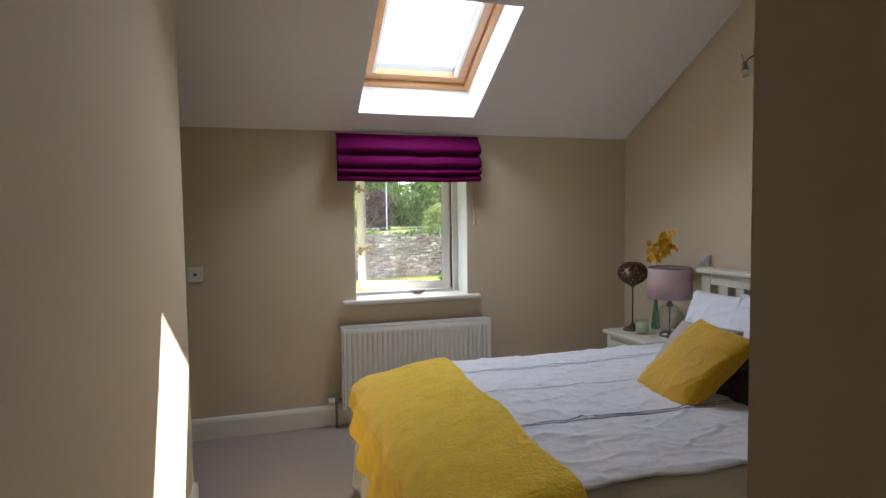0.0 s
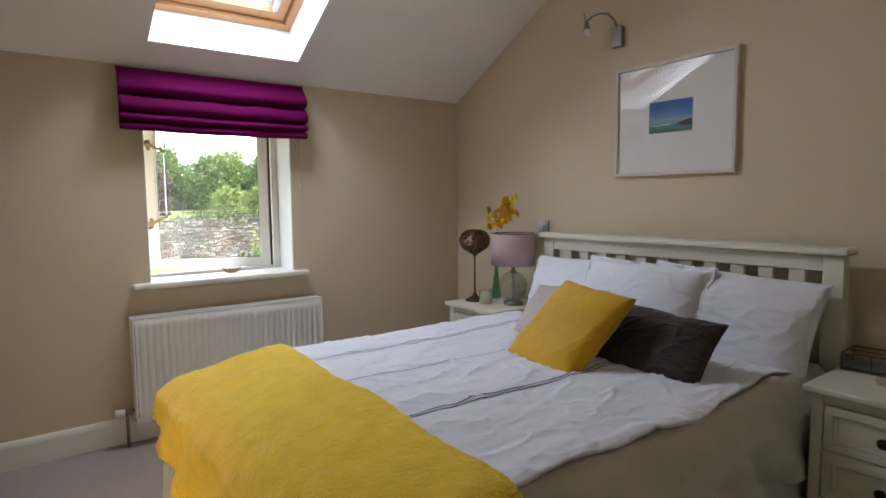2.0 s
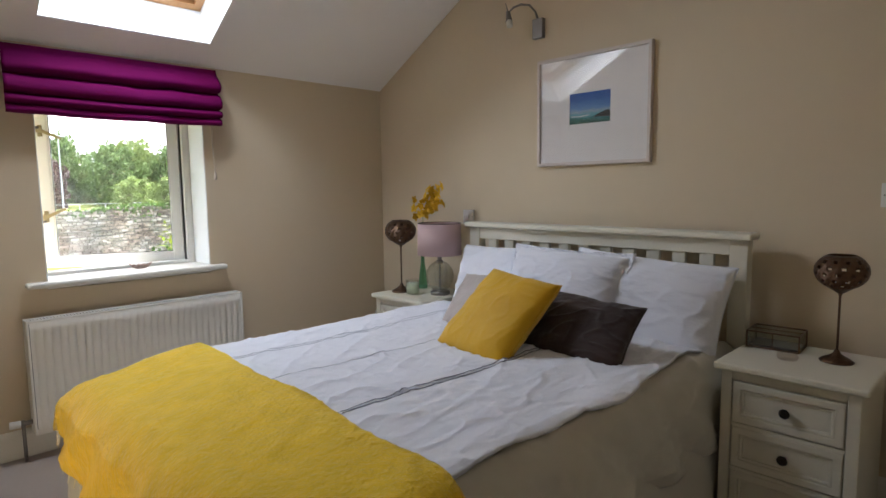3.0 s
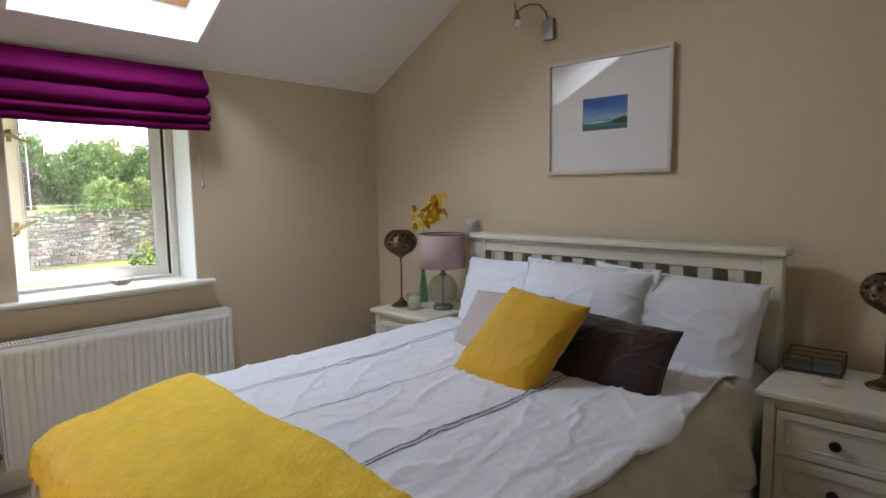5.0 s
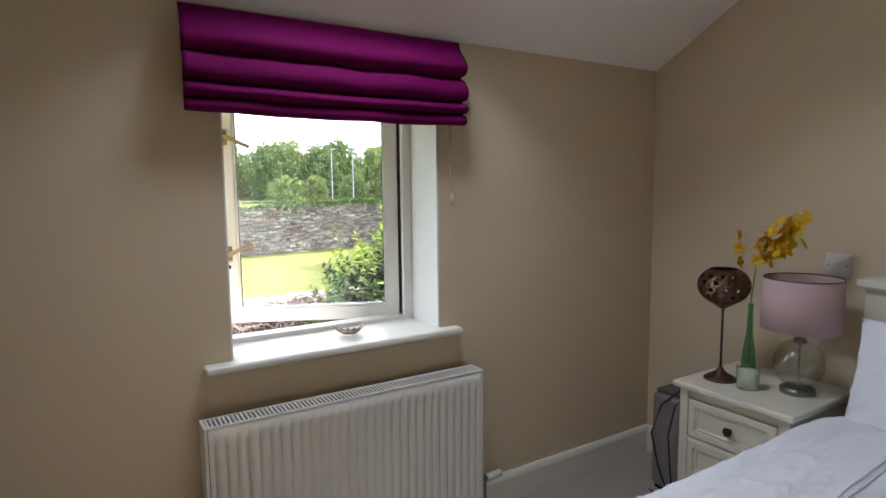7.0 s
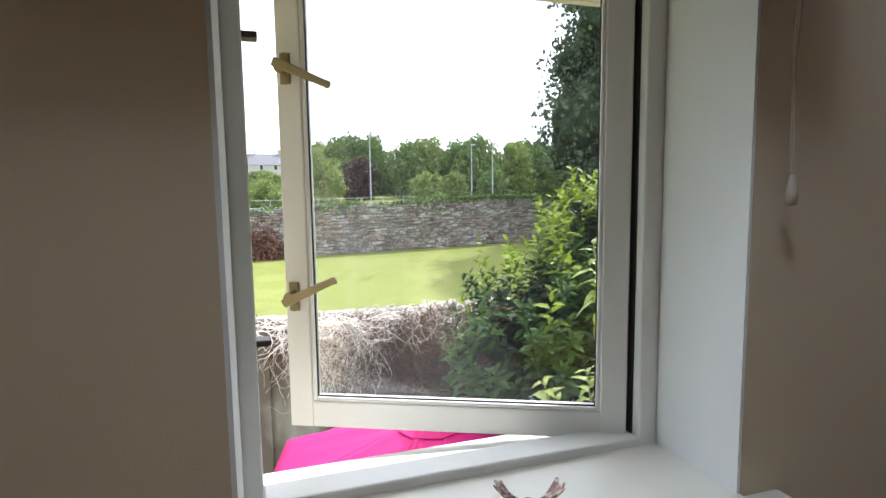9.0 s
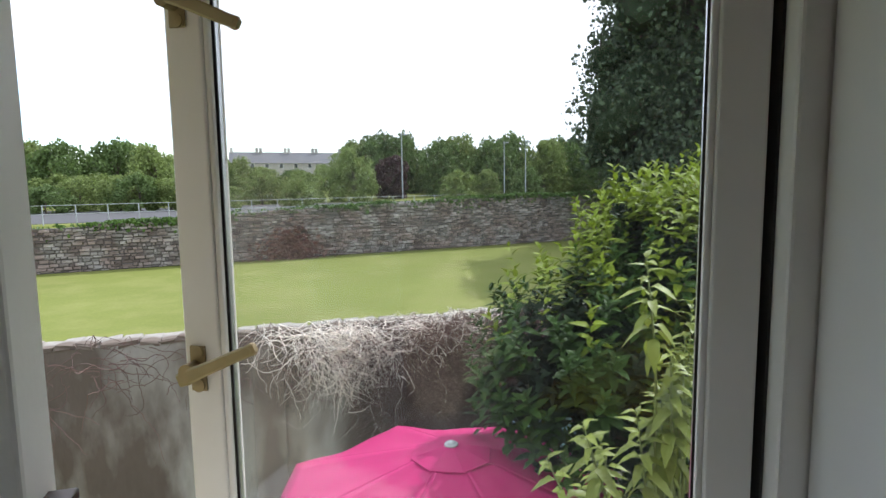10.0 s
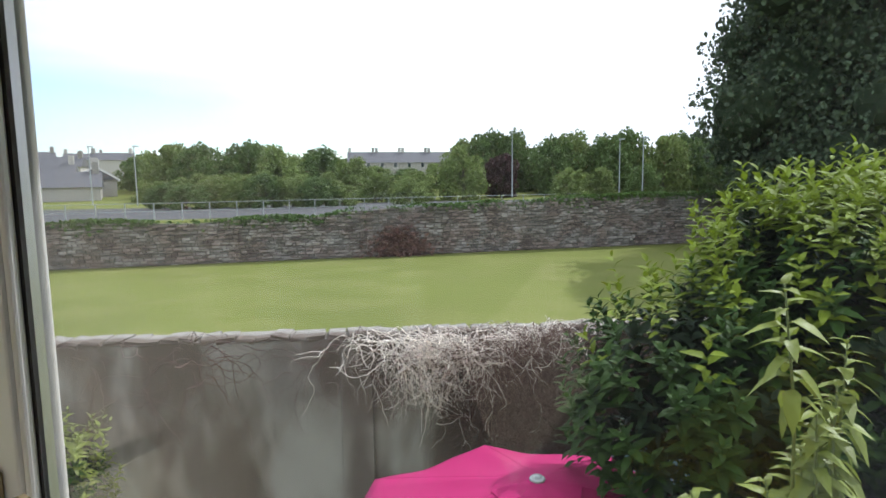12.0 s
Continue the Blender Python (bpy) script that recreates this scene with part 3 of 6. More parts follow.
def cloth(func, nu, nv, thick=0.0):
    """A sheet over a (u, v) grid, with a second skin below it where it has thickness."""
    bm = bmesh.new()
    vs = [[bm.verts.new(func(i / nu, j / nv)) for j in range(nv + 1)] for i in range(nu + 1)]
    for i in range(nu):
        for j in range(nv):
            bm.faces.new((vs[i][j], vs[i + 1][j], vs[i + 1][j + 1], vs[i][j + 1]))
    if thick:
        bm.normal_update()
        bmesh.ops.recalc_face_normals(bm, faces=bm.faces)
        low = {v: bm.verts.new(v.co - v.normal * thick) for row in vs for v in row}
        for f in list(bm.faces):
            bm.faces.new([low[v] for v in reversed(f.verts)])
        rim = [vs[i][0] for i in range(nu + 1)] + [vs[nu][j] for j in range(1, nv + 1)] + [vs[i][nv] for i in range(nu - 1, -1, -1)] + [vs[0][j] for j in range(nv - 1, 0, -1)]
        for a, b in zip(rim, rim[1:] + rim[:1]):
            bm.faces.new((a, b, low[b], low[a]))
    return bm


# ---- bed ----
bed = thing("double_bed", (1.65, 2.30, 0), label="cream painted double bed with a slatted wooden headboard", category="bed")
bo = Vector((1.65, 2.30, 0))


def at_bed(name, bm, mat, parent, label="", smooth=False):
    bmesh.ops.translate(bm, verts=bm.verts, vec=-bo)
    return part(name, bm, mat, parent, label, smooth)


HY0, HY1, HX = 1.556, 3.015, 2.625
head = at_bed("headboard", box(HX + 0.004, HX + 0.046, HY0 + 0.07, HY1 - 0.07, 0.928, 0.992, 0.003), CREAM, bed, "cream painted top panel of the headboard")
at_bed("cap_rail", box(2.596, 2.705, HY0 - 0.018, HY1 + 0.018, 0.99, 1.018, 0.009, seg=3), CREAM, head)
at_bed("lower_rail", box(HX + 0.004, HX + 0.046, HY0 + 0.07, HY1 - 0.07, 0.36, 0.52, 0.003), CREAM, head)
for y in (HY0, HY1 - 0.07):
    at_bed("post", box(HX, HX + 0.055, y, y + 0.07, 0.0, 0.99, 0.004), CREAM, head)
slats = 11
for i in range(slats):
    y = HY0 + 0.07 + 0.063 + i * ((HY1 - HY0 - 0.14 - 0.063) / slats)
    at_bed("slat", box(HX + 0.014, HX + 0.036, y, y + 0.058, 0.515, 0.932, 0.003), CREAM, head)
at_bed("bed_base", box(BX0 + 0.03, HX, BY0 + 0.03, BY1 - 0.03, 0.10, 0.34, 0.02), SHEET, bed, "cream fabric divan base")
at_bed("mattress", box(BX0 + 0.045, HX - 0.002, BY0 + 0.015, BY1 - 0.015, 0.34, 0.535, 0.06, seg=4), SHEET, bed, "mattress in a cream cotton sheet", True)
for x in (0.76, 2.5):
    for y in (1.68, 2.93):
        at_bed("leg", lathe([(0.0, 0), (0.022, 0), (0.028, 0.1), (0, 0.1)], 14, (x, y, 0)), KNOB, bed)


def valance(u, v):
    """Cream sheet hanging to just above the carpet round the foot and both sides."""
    perimeter = [(HX - 0.03, BY0 - 0.004), (BX0 - 0.004, BY0 - 0.004), (BX0 - 0.004, BY1 + 0.004), (HX - 0.03, BY1 + 0.004)]
    lengths = [HX - BX0, BY1 - BY0, HX - BX0]
    d = u * sum(lengths)
    k = 0
    while k < 2 and d > lengths[k]:
        d -= lengths[k]
        k += 1
    a, b = Vector((*perimeter[k], 0)), Vector((*perimeter[k + 1], 0))
    p = a.lerp(b, min(1, d / lengths[k]))
    n = Vector((b.y - a.y, -(b.x - a.x), 0)).normalized()
    if n.dot(p - Vector((1.65, 2.3, 0))) < 0:
        n = -n
    wave = 0.5 + 0.5 * math.sin(u * 88 + 1.3 * math.sin(u * 23))
    p = p + n * (0.006 + 0.028 * wave * v + 0.02 * v)
    p.z = 0.49 - 0.455 * v
    return p


at_bed("valance", cloth(valance, 260, 10, 0.003), SHEET, bed, "cream cotton valance hanging in soft folds", True)

def under_sheet(u, v):
    """Cream cover under the duvet, swelling out over the near side of the mattress."""
    x, y = BX0 + 0.10 + u * 1.83, BY0 + 0.30 - v * 0.58
    p = bed_point(x, y, 0.0, 2.0)
    p.y -= 0.020 * math.sin(math.pi * min(1, max(0, v - 0.5) * 2))
    p.z -= 0.03 * max(0.0, 0.5 - v) + 0.010 * max(0.0, 1 - v)
    return p


at_bed("under_blanket", cloth(under_sheet, 120, 50, 0.006), SHEET, bed, "cream cotton blanket hanging over the mattress side", True)

# duvet with stitched stripes
duvet_ob = thing("duvet", (1.5, 2.3, BTOP), label="rumpled white cotton duvet with grey stitched lines, spread on the bed", category="duvet")
du_off = Vector((1.5, 2.3, BTOP))


def duvet_xy(u, v):
    y = BY0 + 0.045 + v * (BY1 - BY0 + 0.22)
    hem = 0.022 * noise.noise(Vector((u * 5.0, 1.7, 0.4))) + 0.006 * math.sin(u * 31)
    x = 0.80 + u * 1.70
    if v < 0.12:
        y += hem * (1 - v / 0.12) + 0.012 * (1 - v / 0.12) * math.sin(u * 9.5)
    return x, y


def duvet(u, v):
    p = bed_point(*duvet_xy(u, v), 0.010, 0.0, 0.028, 0.62)
    return p + Vector((0, 0, -0.03 * max(0.0, u - 0.90) / 0.1)) - du_off


part("cover", cloth(duvet, 230, 210, 0.007), LINEN, duvet_ob, "", True)
for y_line, wide in ((2.028, 0.0019), (2.044, 0.0019), (2.40, 0.0009), (2.72, 0.0011), (2.736, 0.0011)):
    def ribbon(u, v, y=y_line, w=wide):
        x = 0.95 + u * 1.40
        p = bed_point(x, y + 0.012 * math.sin(x * 5.1 + y) + (v - 0.5) * w * 2, 0.0122, 0.0, 0.028, 0.62)
        return p - du_off
    part("stitched_line", cloth(ribbon, 150, 1, 0.0012), STRIPE if y_line < 2.1 else STRIPE_FAINT, duvet_ob, "dark grey stitched line" if y_line < 2.1 else "faint grey stitched line")

# mohair throw across the foot
throw_ob = thing("throw", (0.85, 2.3, BTOP), label="fluffy mustard-yellow mohair throw laid across the foot", category="throw")
th_off = Vector((0.85, 2.3, BTOP))


def throw_xy(u, v):
    y = 1.42 + v * 1.66
    inner = 1.035 + 0.06 * (v - 0.3) + 0.012 * math.sin(v * 17)
    outer = 0.22 + 0.31 * v ** 1.4 + 0.02 * math.sin(v * 13 + 0.6)
    return inner + (outer - inner) * u, y + 0.03 * u * (v - 0.5)


def throw(u, v):
    x, y = throw_xy(u, v)
    p = bed_point(x, y, 0.024, 0.0, 0.024, 0.38)
    p.z += 0.006 * noise.noise(Vector((x * 7, y * 7, 4.0)))
    return p - th_off


throw_cloth = part("blanket", cloth(throw, 110, 170, 0.014), MOHAIR, throw_ob, "", True)
rng = random.Random(5)
bm = bmesh.new()
for i in range(5200):
    u, v = rng.random(), rng.random()
    if rng.random() < 0.12:
        u = 0.0 if rng.random() < 0.6 else 1.0
    elif rng.random() < 0.08:
        v = 0.999
    p = Vector(throw(u, v))
    q = Vector(throw(min(1, u + 0.004), v))
    r = Vector(throw(u, min(1, v + 0.004)))
    n = (r - p).cross(q - p)
    n = n.normalized() if n.length > 1e-9 else Vector((0, 0, 1))
    t = Vector((rng.uniform(-1, 1), rng.uniform(-1, 1), rng.uniform(-1, 1))).normalized()
    tip = p + n * rng.uniform(0.003, 0.009) + t * rng.uniform(0.004, 0.012)
    side = t.cross(n).normalized() * 0.0005
    vs = [bm.verts.new(c) for c in (p - side, p + side, tip)]
    bm.faces.new(vs)
tagged(part("fuzz", bm, MOHAIR, throw_ob, "loose yellow fibres"), kind="stuff")
FRINGE = material("cream_fringe", (0.75, 0.68, 0.5), 0.9)
bm = bmesh.new()
for i in range(60):
    v = i / 59
    p = Vector(throw(1.0, v))
    e = p + Vector((rng.uniform(-0.015, 0.005), rng.uniform(-0.015, 0.015), -rng.uniform(0.03, 0.055)))
    tube([p, p.lerp(e, 0.5) + Vector((rng.uniform(-0.006, 0.006), rng.uniform(-0.006, 0.006), 0)), e], 0.0028, 5, bm, 0.0018)
tagged(part("fringe", bm, FRINGE, throw_ob, "knotted pale yarn fringe"), kind="stuff")


def cushion_mesh(w, h, t, seed, flange=0.0, crease=0.008, n=64):
    """A stuffed cushion lying in its own x-y plane: full middle, drawn-in sides, pinched corners."""
    bm = bmesh.new()
    top, low = {}, {}
    ear = 1.0
    for i in range(n + 1):
        for j in range(n + 1):
            a, b = 2 * i / n - 1, 2 * j / n - 1
            inner_a, inner_b = a * (1 + flange), b * (1 + flange)
            edge = max(0.0, 1 - abs(min(1, max(-1, inner_a))) ** 2.6) * max(0.0, 1 - abs(min(1, max(-1, inner_b))) ** 2.6)
            thick = t / 2 * edge ** 0.42
            pull = 0.055 * (1 - a * a) * abs(b) ** 3, 0.055 * (1 - b * b) * abs(a) ** 3
            x, y = w / 2 * a * (1 - pull[1]), h / 2 * b * (1 - pull[0])
            wr = crease * noise.noise(Vector((a * 1.6 + seed, b * 1.6, seed)))
            ridge = 1 - abs(noise.noise(Vector((a * 2.2 + b * 1.1 + seed, b * 2.6 - a * 1.8, seed + 2)))) * 3
            ridge2 = 1 - abs(noise.noise(Vector((a * 5.0 - b * 3.0 + seed, b * 6.0 + a * 2.0, seed + 4)))) * 3
            wr += crease * 0.55 * max(0, ridge) ** 2 + crease * 0.16 * max(0, ridge2) ** 2
            radial = math.sin(math.atan2(b, a) * 13 + seed * 3) * 0.0018 * (max(abs(a), abs(b)) ** 4) * (edge > 0)
            z = thick + (wr + radial) * min(1, thick / 0.02)
            top[i, j] = bm.verts.new((x, y, z + 0.002 + (0.006 * math.sin(a * 19 + b * 17 + seed) if edge == 0 else 0)))
            low[i, j] = top[i, j] if (i in (0, n) or j in (0, n)) else bm.verts.new((x, y, -z * 0.9 - 0.002))
    for i in range(n):
        for j in range(n):
            bm.faces.new((top[i, j], top[i + 1, j], top[i + 1, j + 1], top[i, j + 1]))
            q = (low[i, j], low[i, j + 1], low[i + 1, j + 1], low[i + 1, j])
            if len(set(q)) == 4:
                bm.faces.new(q)
    return bm


def cushion(name, centre, w, h, t, tilt, yaw, roll, mat, seed, label, category, flange=0.0, crease=0.008, piping=None):
    """Stands a cushion on its long edge, leaning back from the bed's foot by tilt degrees; its face looks towards -x."""
    ob = thing(name, label=label, category=category)
    ob.matrix_basis = Matrix.Translation(centre) @ Matrix.Rotation(radians(yaw), 4, "Z") @ Matrix.Rotation(radians(tilt), 4, "Y") @ Matrix(((0, 0, -1, 0), (-1, 0, 0, 0), (0, 1, 0, 0), (0, 0, 0, 1))) @ Matrix.Rotation(radians(roll), 4, "Z")
    part("cover", cushion_mesh(w, h, t, seed, flange, crease), mat, ob, "", True)
    n = 40
    pts = []
    for k in range(4 * n):
        s, f = divmod(k, n)
        f = 2 * f / n - 1
        a, b = ((f, -1), (1, f), (-f, 1), (-1, -f))[s]
        pa, pb = 0.055 * (1 - a * a) * abs(b) ** 3, 0.055 * (1 - b * b) * abs(a) ** 3
        pts.append(Vector((w / 2 * a * (1 - pb), h / 2 * b * (1 - pa), 0.002)))
    part("seam", tube(pts + pts[:1], 0.0022 if flange else 0.003, 6, caps=False), piping or mat, ob, "", True)
    return ob


PILLOW = "plump white cotton pillow leaning on the headboard"
cushion("pillow", (2.49, 2.675, 0.705), 0.64, 0.42, 0.17, 20, -4, 2, LINEN, 1.0, PILLOW, "pillow", crease=0.011)
cushion("pillow", (2.47, 1.92, 0.705), 0.68, 0.44, 0.18, 24, 5, -4, LINEN, 2.3, PILLOW, "pillow", crease=0.011)
cushion("pillow", (2.37, 2.25, 0.728), 0.62, 0.45, 0.17, 27, 1, -1, LINEN, 4.1, "white cotton pillow with a flanged edge, propped in front", "pillow", flange=0.10, crease=0.011)
cushion("throw_cushion", (2.08, 2.425, 0.71), 0.40, 0.28, 0.11, 40, -6, 4, TAUPE, 5.2, "small taupe satin cushion leaning on the pillows", "cushion", crease=0.005)
cushion("throw_cushion", (2.04, 1.945, 0.685), 0.43, 0.28, 0.11, 46, 6, -4, VELVET_B, 6.4, "dark brown velvet cushion leaning on the pillows", "cushion", crease=0.010)
cushion("throw_cushion", (1.868, 2.186, 0.722), 0.36, 0.405, 0.12, 47, -3, -6, VELVET_Y, 7.9, "square mustard velvet cushion propped on the bed", "cushion", crease=0.0055)


# ---- bedside tables ----
def bedside_table(at):
    ob = thing("bedside_table", at, label="cream painted bedside table with three panelled drawers", category="bedside table", group="bedside tables")
    w, d, h = 0.40, 0.40, 0.60
    part("tabletop", box(-0.022, d + 0.01, -w / 2 - 0.022, w / 2 + 0.022, h - 0.024, h, 0.008, seg=3), CREAM, ob)
    inner = w / 2 - 0.034
    part("carcass", box(0.02, d, -inner, inner, 0.05, h - 0.024), CREAM, ob)
    for y in (-w / 2, w / 2 - 0.035):
        part("side_panel", box(0.0, d, y, y + 0.035, 0, h - 0.024, 0.003), CREAM, ob)
    for z0, z1 in ((h - 0.055, h - 0.024), (0.03, 0.075), (0.224, 0.236), (0.381, 0.393)):
        part("rail", box(0.003, 0.03, -inner, inner, z0, z1, 0.001), CREAM, ob)
    for k in range(3):
        z0 = 0.083 + k * 0.157
        z1, y = z0 + 0.142, w / 2 - 0.039
        bm = ring(-0.002, 0.012, -y, y, z0, z1, 0.026)
        bmesh.ops.bevel(bm, geom=[e for e in bm.edges if all(v.co.x < 0 for v in e.verts)], offset=0.003, segments=2, affect="EDGES")
        drawer = part("drawer", bm, CREAM, ob)
        part("panel", box(0.008, 0.020, -y + 0.02, y - 0.02, z0 + 0.02, z1 - 0.02), CREAM, drawer)
        bm = ring(0.003, 0.010, -y + 0.0262, y - 0.0262, z0 + 0.0262, z1 - 0.0262, 0.010)
        bmesh.ops.bevel(bm, geom=[e for e in bm.edges if all(v.co.x < 0.005 for v in e.verts)], offset=0.002, segments=1, affect="EDGES")
        part("moulding", bm, CREAM, drawer)
        kb = lathe([(0, 0), (0.008, 0), (0.007, 0.010), (0.015, 0.016), (0.017, 0.022), (0.013, 0.028), (0, 0.030)], 10)
        bmesh.ops.transform(kb, verts=kb.verts, matrix=Matrix.Translation((0.008, 0, (z0 + z1) / 2)) @ Matrix.Rotation(radians(-90), 4, "Y") @ Matrix.Rotation(radians(18), 4, "Z"))
        part("knob", kb, KNOB, drawer, "dark faceted metal knob")
    return ob


NS_L, NS_R = (2.305, 3.275, 0.0), (2.278, 1.318, 0.0)
table = bedside_table(NS_L)
copy_thing(table, pose(*NS_R))
NTOP = 0.60


# ---- candle goblets ----
def goblet(at):
    ob = thing("candle_goblet", at, label="pierced antique bronze candle goblet on a slim stem", category="candle holder", group="candle goblets")
    part("base", lathe([(0, 0), (0.058, 0), (0.060, 0.004), (0.050, 0.012), (0.030, 0.022), (0.014, 0.034), (0.008, 0.048), (0, 0.05)], 32), BRONZE, ob, "", True)
    part("stem", lathe([(0, 0.045), (0.0045, 0.045), (0.0045, 0.262), (0.009, 0.277), (0, 0.279)], 12), BRONZE, ob, "", True)
    bm = bmesh.new()
    rows, steps = 13, 36
    prof = []
    for i in range(rows + 1):
        a = -1.25 + 2.28 * i / rows
        prof.append((0.093 * math.cos(a), 0.362 + 0.074 * math.sin(a)))
    prof[0] = (0.012, 0.275)
    lathe(prof, steps, bm=bm)
    faces = [f for k, f in enumerate(bm.faces) if 2 <= k // steps <= 10 and (k // steps) % 2 == 0 and (k % steps) % 3 == (k // steps // 2) % 3]
    shrunk = bmesh.ops.inset_individual(bm, faces=faces, thickness=0.0060)
    bmesh.ops.delete(bm, geom=faces, context="FACES")
    geo = list(bm.faces)
    bmesh.ops.solidify(bm, geom=geo, thickness=0.0022)
    part("bowl", bm, BRONZE, ob, "pierced globe-shaped bowl", True)
    part("tealight", lathe([(0, 0.30), (0.018, 0.30), (0.019, 0.318), (0, 0.318)], 16), PLASTIC, ob, "white tealight")
    return ob


g1 = goblet((2.44, 3.40, NTOP))
copy_thing(g1, pose(2.53, 1.235, NTOP) @ Matrix.Diagonal((0.86, 0.86, 0.86, 1)))

# ---- table lamp ----
lamp = thing("table_lamp", (2.53, 3.165, NTOP), label="clear glass globe lamp with a dusky pink drum shade", category="table lamp")
part("foot", lathe([(0, 0), (0.056, 0), (0.056, 0.018), (0.048, 0.023), (0, 0.023)], 32), CHROME, lamp, "polished metal foot", True)
ball = []
for i in range(15):
    a = -1.15 + 2.45 * i / 14
    ball.append((0.081 * math.cos(a), 0.106 + 0.090 * math.sin(a)))
gl = part("globe", lathe(ball + [(0.018, 0.195), (0.015, 0.195)] + [(max(0.002, r - 0.004), 0.106 + (z - 0.106) * 0.957) for r, z in ball[::-1]] + [ball[0]], 40), BLOWN, lamp, "clear glass globe body", True)
part("rod", tube([(0, 0, 0.015), (0, 0, 0.24)], 0.004, 8), CHROME, lamp)
part("fitting", lathe([(0, 0.18), (0.02, 0.18), (0.02, 0.195), (0.012, 0.20), (0.012, 0.25), (0, 0.25)], 16), CHROME, lamp)
PINKS = material("dusky_pink_shade", (0.56, 0.40, 0.39), 0.85, vary=0.04, scale=10, bump=0.08, bump_scale=300, translucent=0.12)
part("shade", lathe([(0.125, 0.230), (0.127, 0.230), (0.123, 0.410), (0.121, 0.410), (0.120, 0.407), (0.124, 0.233), (0.125, 0.230)], 40), PINKS, lamp, "dusky pink fabric drum shade", True)
part("shade_ring", tube([(0.122 * math.cos(a * math.pi / 16), 0.122 * math.sin(a * math.pi / 16), 0.410) for a in range(33)], 0.002, 5, caps=False), KNOB, lamp)

# ---- candle, vase and orchid ----
candle = thing("jar_candle", (2.425, 3.285, NTOP), label="pale green wax candle in a glass jar", category="candle")
part("jar", lathe([(0, 0), (0.037, 0), (0.039, 0.01), (0.039, 0.085), (0.037, 0.085), (0.037, 0.012), (0, 0.012)], 28), BLOWN, candle, "clear glass jar", True)
part("wax", lathe([(0, 0.008), (0.0365, 0.008), (0.0365, 0.066), (0, 0.064)], 24), material("pale_green_wax", (0.70, 0.74, 0.55), 0.5, vary=0.05), candle, "pale green wax", True)

vase = thing("bud_vase", (2.60, 3.385, NTOP), label="slim green glass bud vase holding a yellow orchid", category="vase")
part("bottle", lathe([(0, 0), (0.026, 0), (0.028, 0.02), (0.022, 0.09), (0.012, 0.16), (0.009, 0.26), (0.012, 0.275)], 24), glass("green_glass", (0.45, 0.72, 0.58), 0.02, 1.5), vase, "green glass", True)
orchid = thing("orchid_stem", (2.60, 3.385, NTOP + 0.02), label="spray of yellow orchid flowers on a thin green stem", category="flower")
part("stalk", tube([(0, 0, 0), (0, 0, 0.27), (-0.01, -0.02, 0.42), (-0.02, -0.07, 0.53), (-0.03, -0.15, 0.57)], 0.0025, 6, taper=0.0015), material("orchid_green", (0.16, 0.26, 0.05), 0.5), orchid, "thin green stalk")
PETAL = material("yellow_petal", (0.80, 0.50, 0.02), 0.6, vary=0.15, scale=40, translucent=0.3)


def petal(bm, m, length, width):
    pts = [(0, 0, 0), (-width * 0.8, length * 0.45, 0.004), (-width * 0.5, length * 0.85, 0), (0, length, -0.004), (width * 0.5, length * 0.85, 0), (width * 0.8, length * 0.45, 0.004)]
    vs = [bm.verts.new(m @ Vector(p)) for p in pts]
    mid_v = bm.verts.new(m @ Vector((0, length * 0.5, 0.010)))
    for i in range(6):
        bm.faces.new((vs[i], vs[(i + 1) % 6], mid_v))


rng = random.Random(9)
for i in range(36):
    f = i / 35
    c = Vector((-0.012, -0.04, 0.46)).lerp(Vector((-0.03, -0.17, 0.56)), f) + Vector((rng.uniform(-0.05, 0.02), rng.uniform(-0.035, 0.035), rng.uniform(-0.05, 0.045)))
    if i < 3:
        c = Vector((-0.02, 0.03 + 0.012 * i, 0.42 + 0.05 * i))
    m = Matrix.Translation(c) @ Euler((rng.uniform(0.6, 1.8), rng.uniform(-0.6, 0.6), rng.uniform(0, 6.28))).to_matrix().to_4x4()
    bm = bmesh.new()
    for k in range(5):
        petal(bm, m @ Matrix.Rotation(k * 2 * math.pi / 5, 4, "Z") @ Matrix.Rotation(radians(rng.uniform(8, 28)), 4, "X"), 0.025 + 0.009 * rng.random(), 0.014)
    part("flower_head", bm, PETAL, orchid, "", True)

# ---- on the second bedside table ----
jb = thing("jewellery_box", (2.60, 1.438, NTOP), 3, "small glass jewellery box with dark metal edges", "box")
bm = bmesh.new()
L, Wd, Hh = 0.065, 0.085, 0.062
cs = [(-L, -Wd), (L, -Wd), (L, Wd), (-L, Wd)]
for i in range(4):
    a, b = cs[i], cs[(i + 1) % 4]
    tube([(*a, 0.003), (*b, 0.003)], 0.003, 6, bm)
    tube([(*a, Hh), (*b, Hh)], 0.003, 6, bm)
    tube([(*a, 0.003), (*a, Hh)], 0.003, 6, bm)
tube([(0, -Wd, Hh), (0, Wd, Hh)], 0.002, 6, bm)
tube([(-L, 0, 0), (-L, 0, Hh)], 0.002, 6, bm)
part("edge_frame", bm, BRONZE, jb, "dark metal edging")
bm = box(-L, L, -Wd, Wd, Hh - 0.001, Hh + 0.001)
for b in ((-L, L, -Wd, -Wd + 0.002), (-L, L, Wd - 0.002, Wd), (-L, -L + 0.002, -Wd, Wd), (L - 0.002, L, -Wd, Wd)):
    box(*b, 0.003, Hh, bm=bm)
part("pane", bm, CLEAR, jb, "clear glass panes")
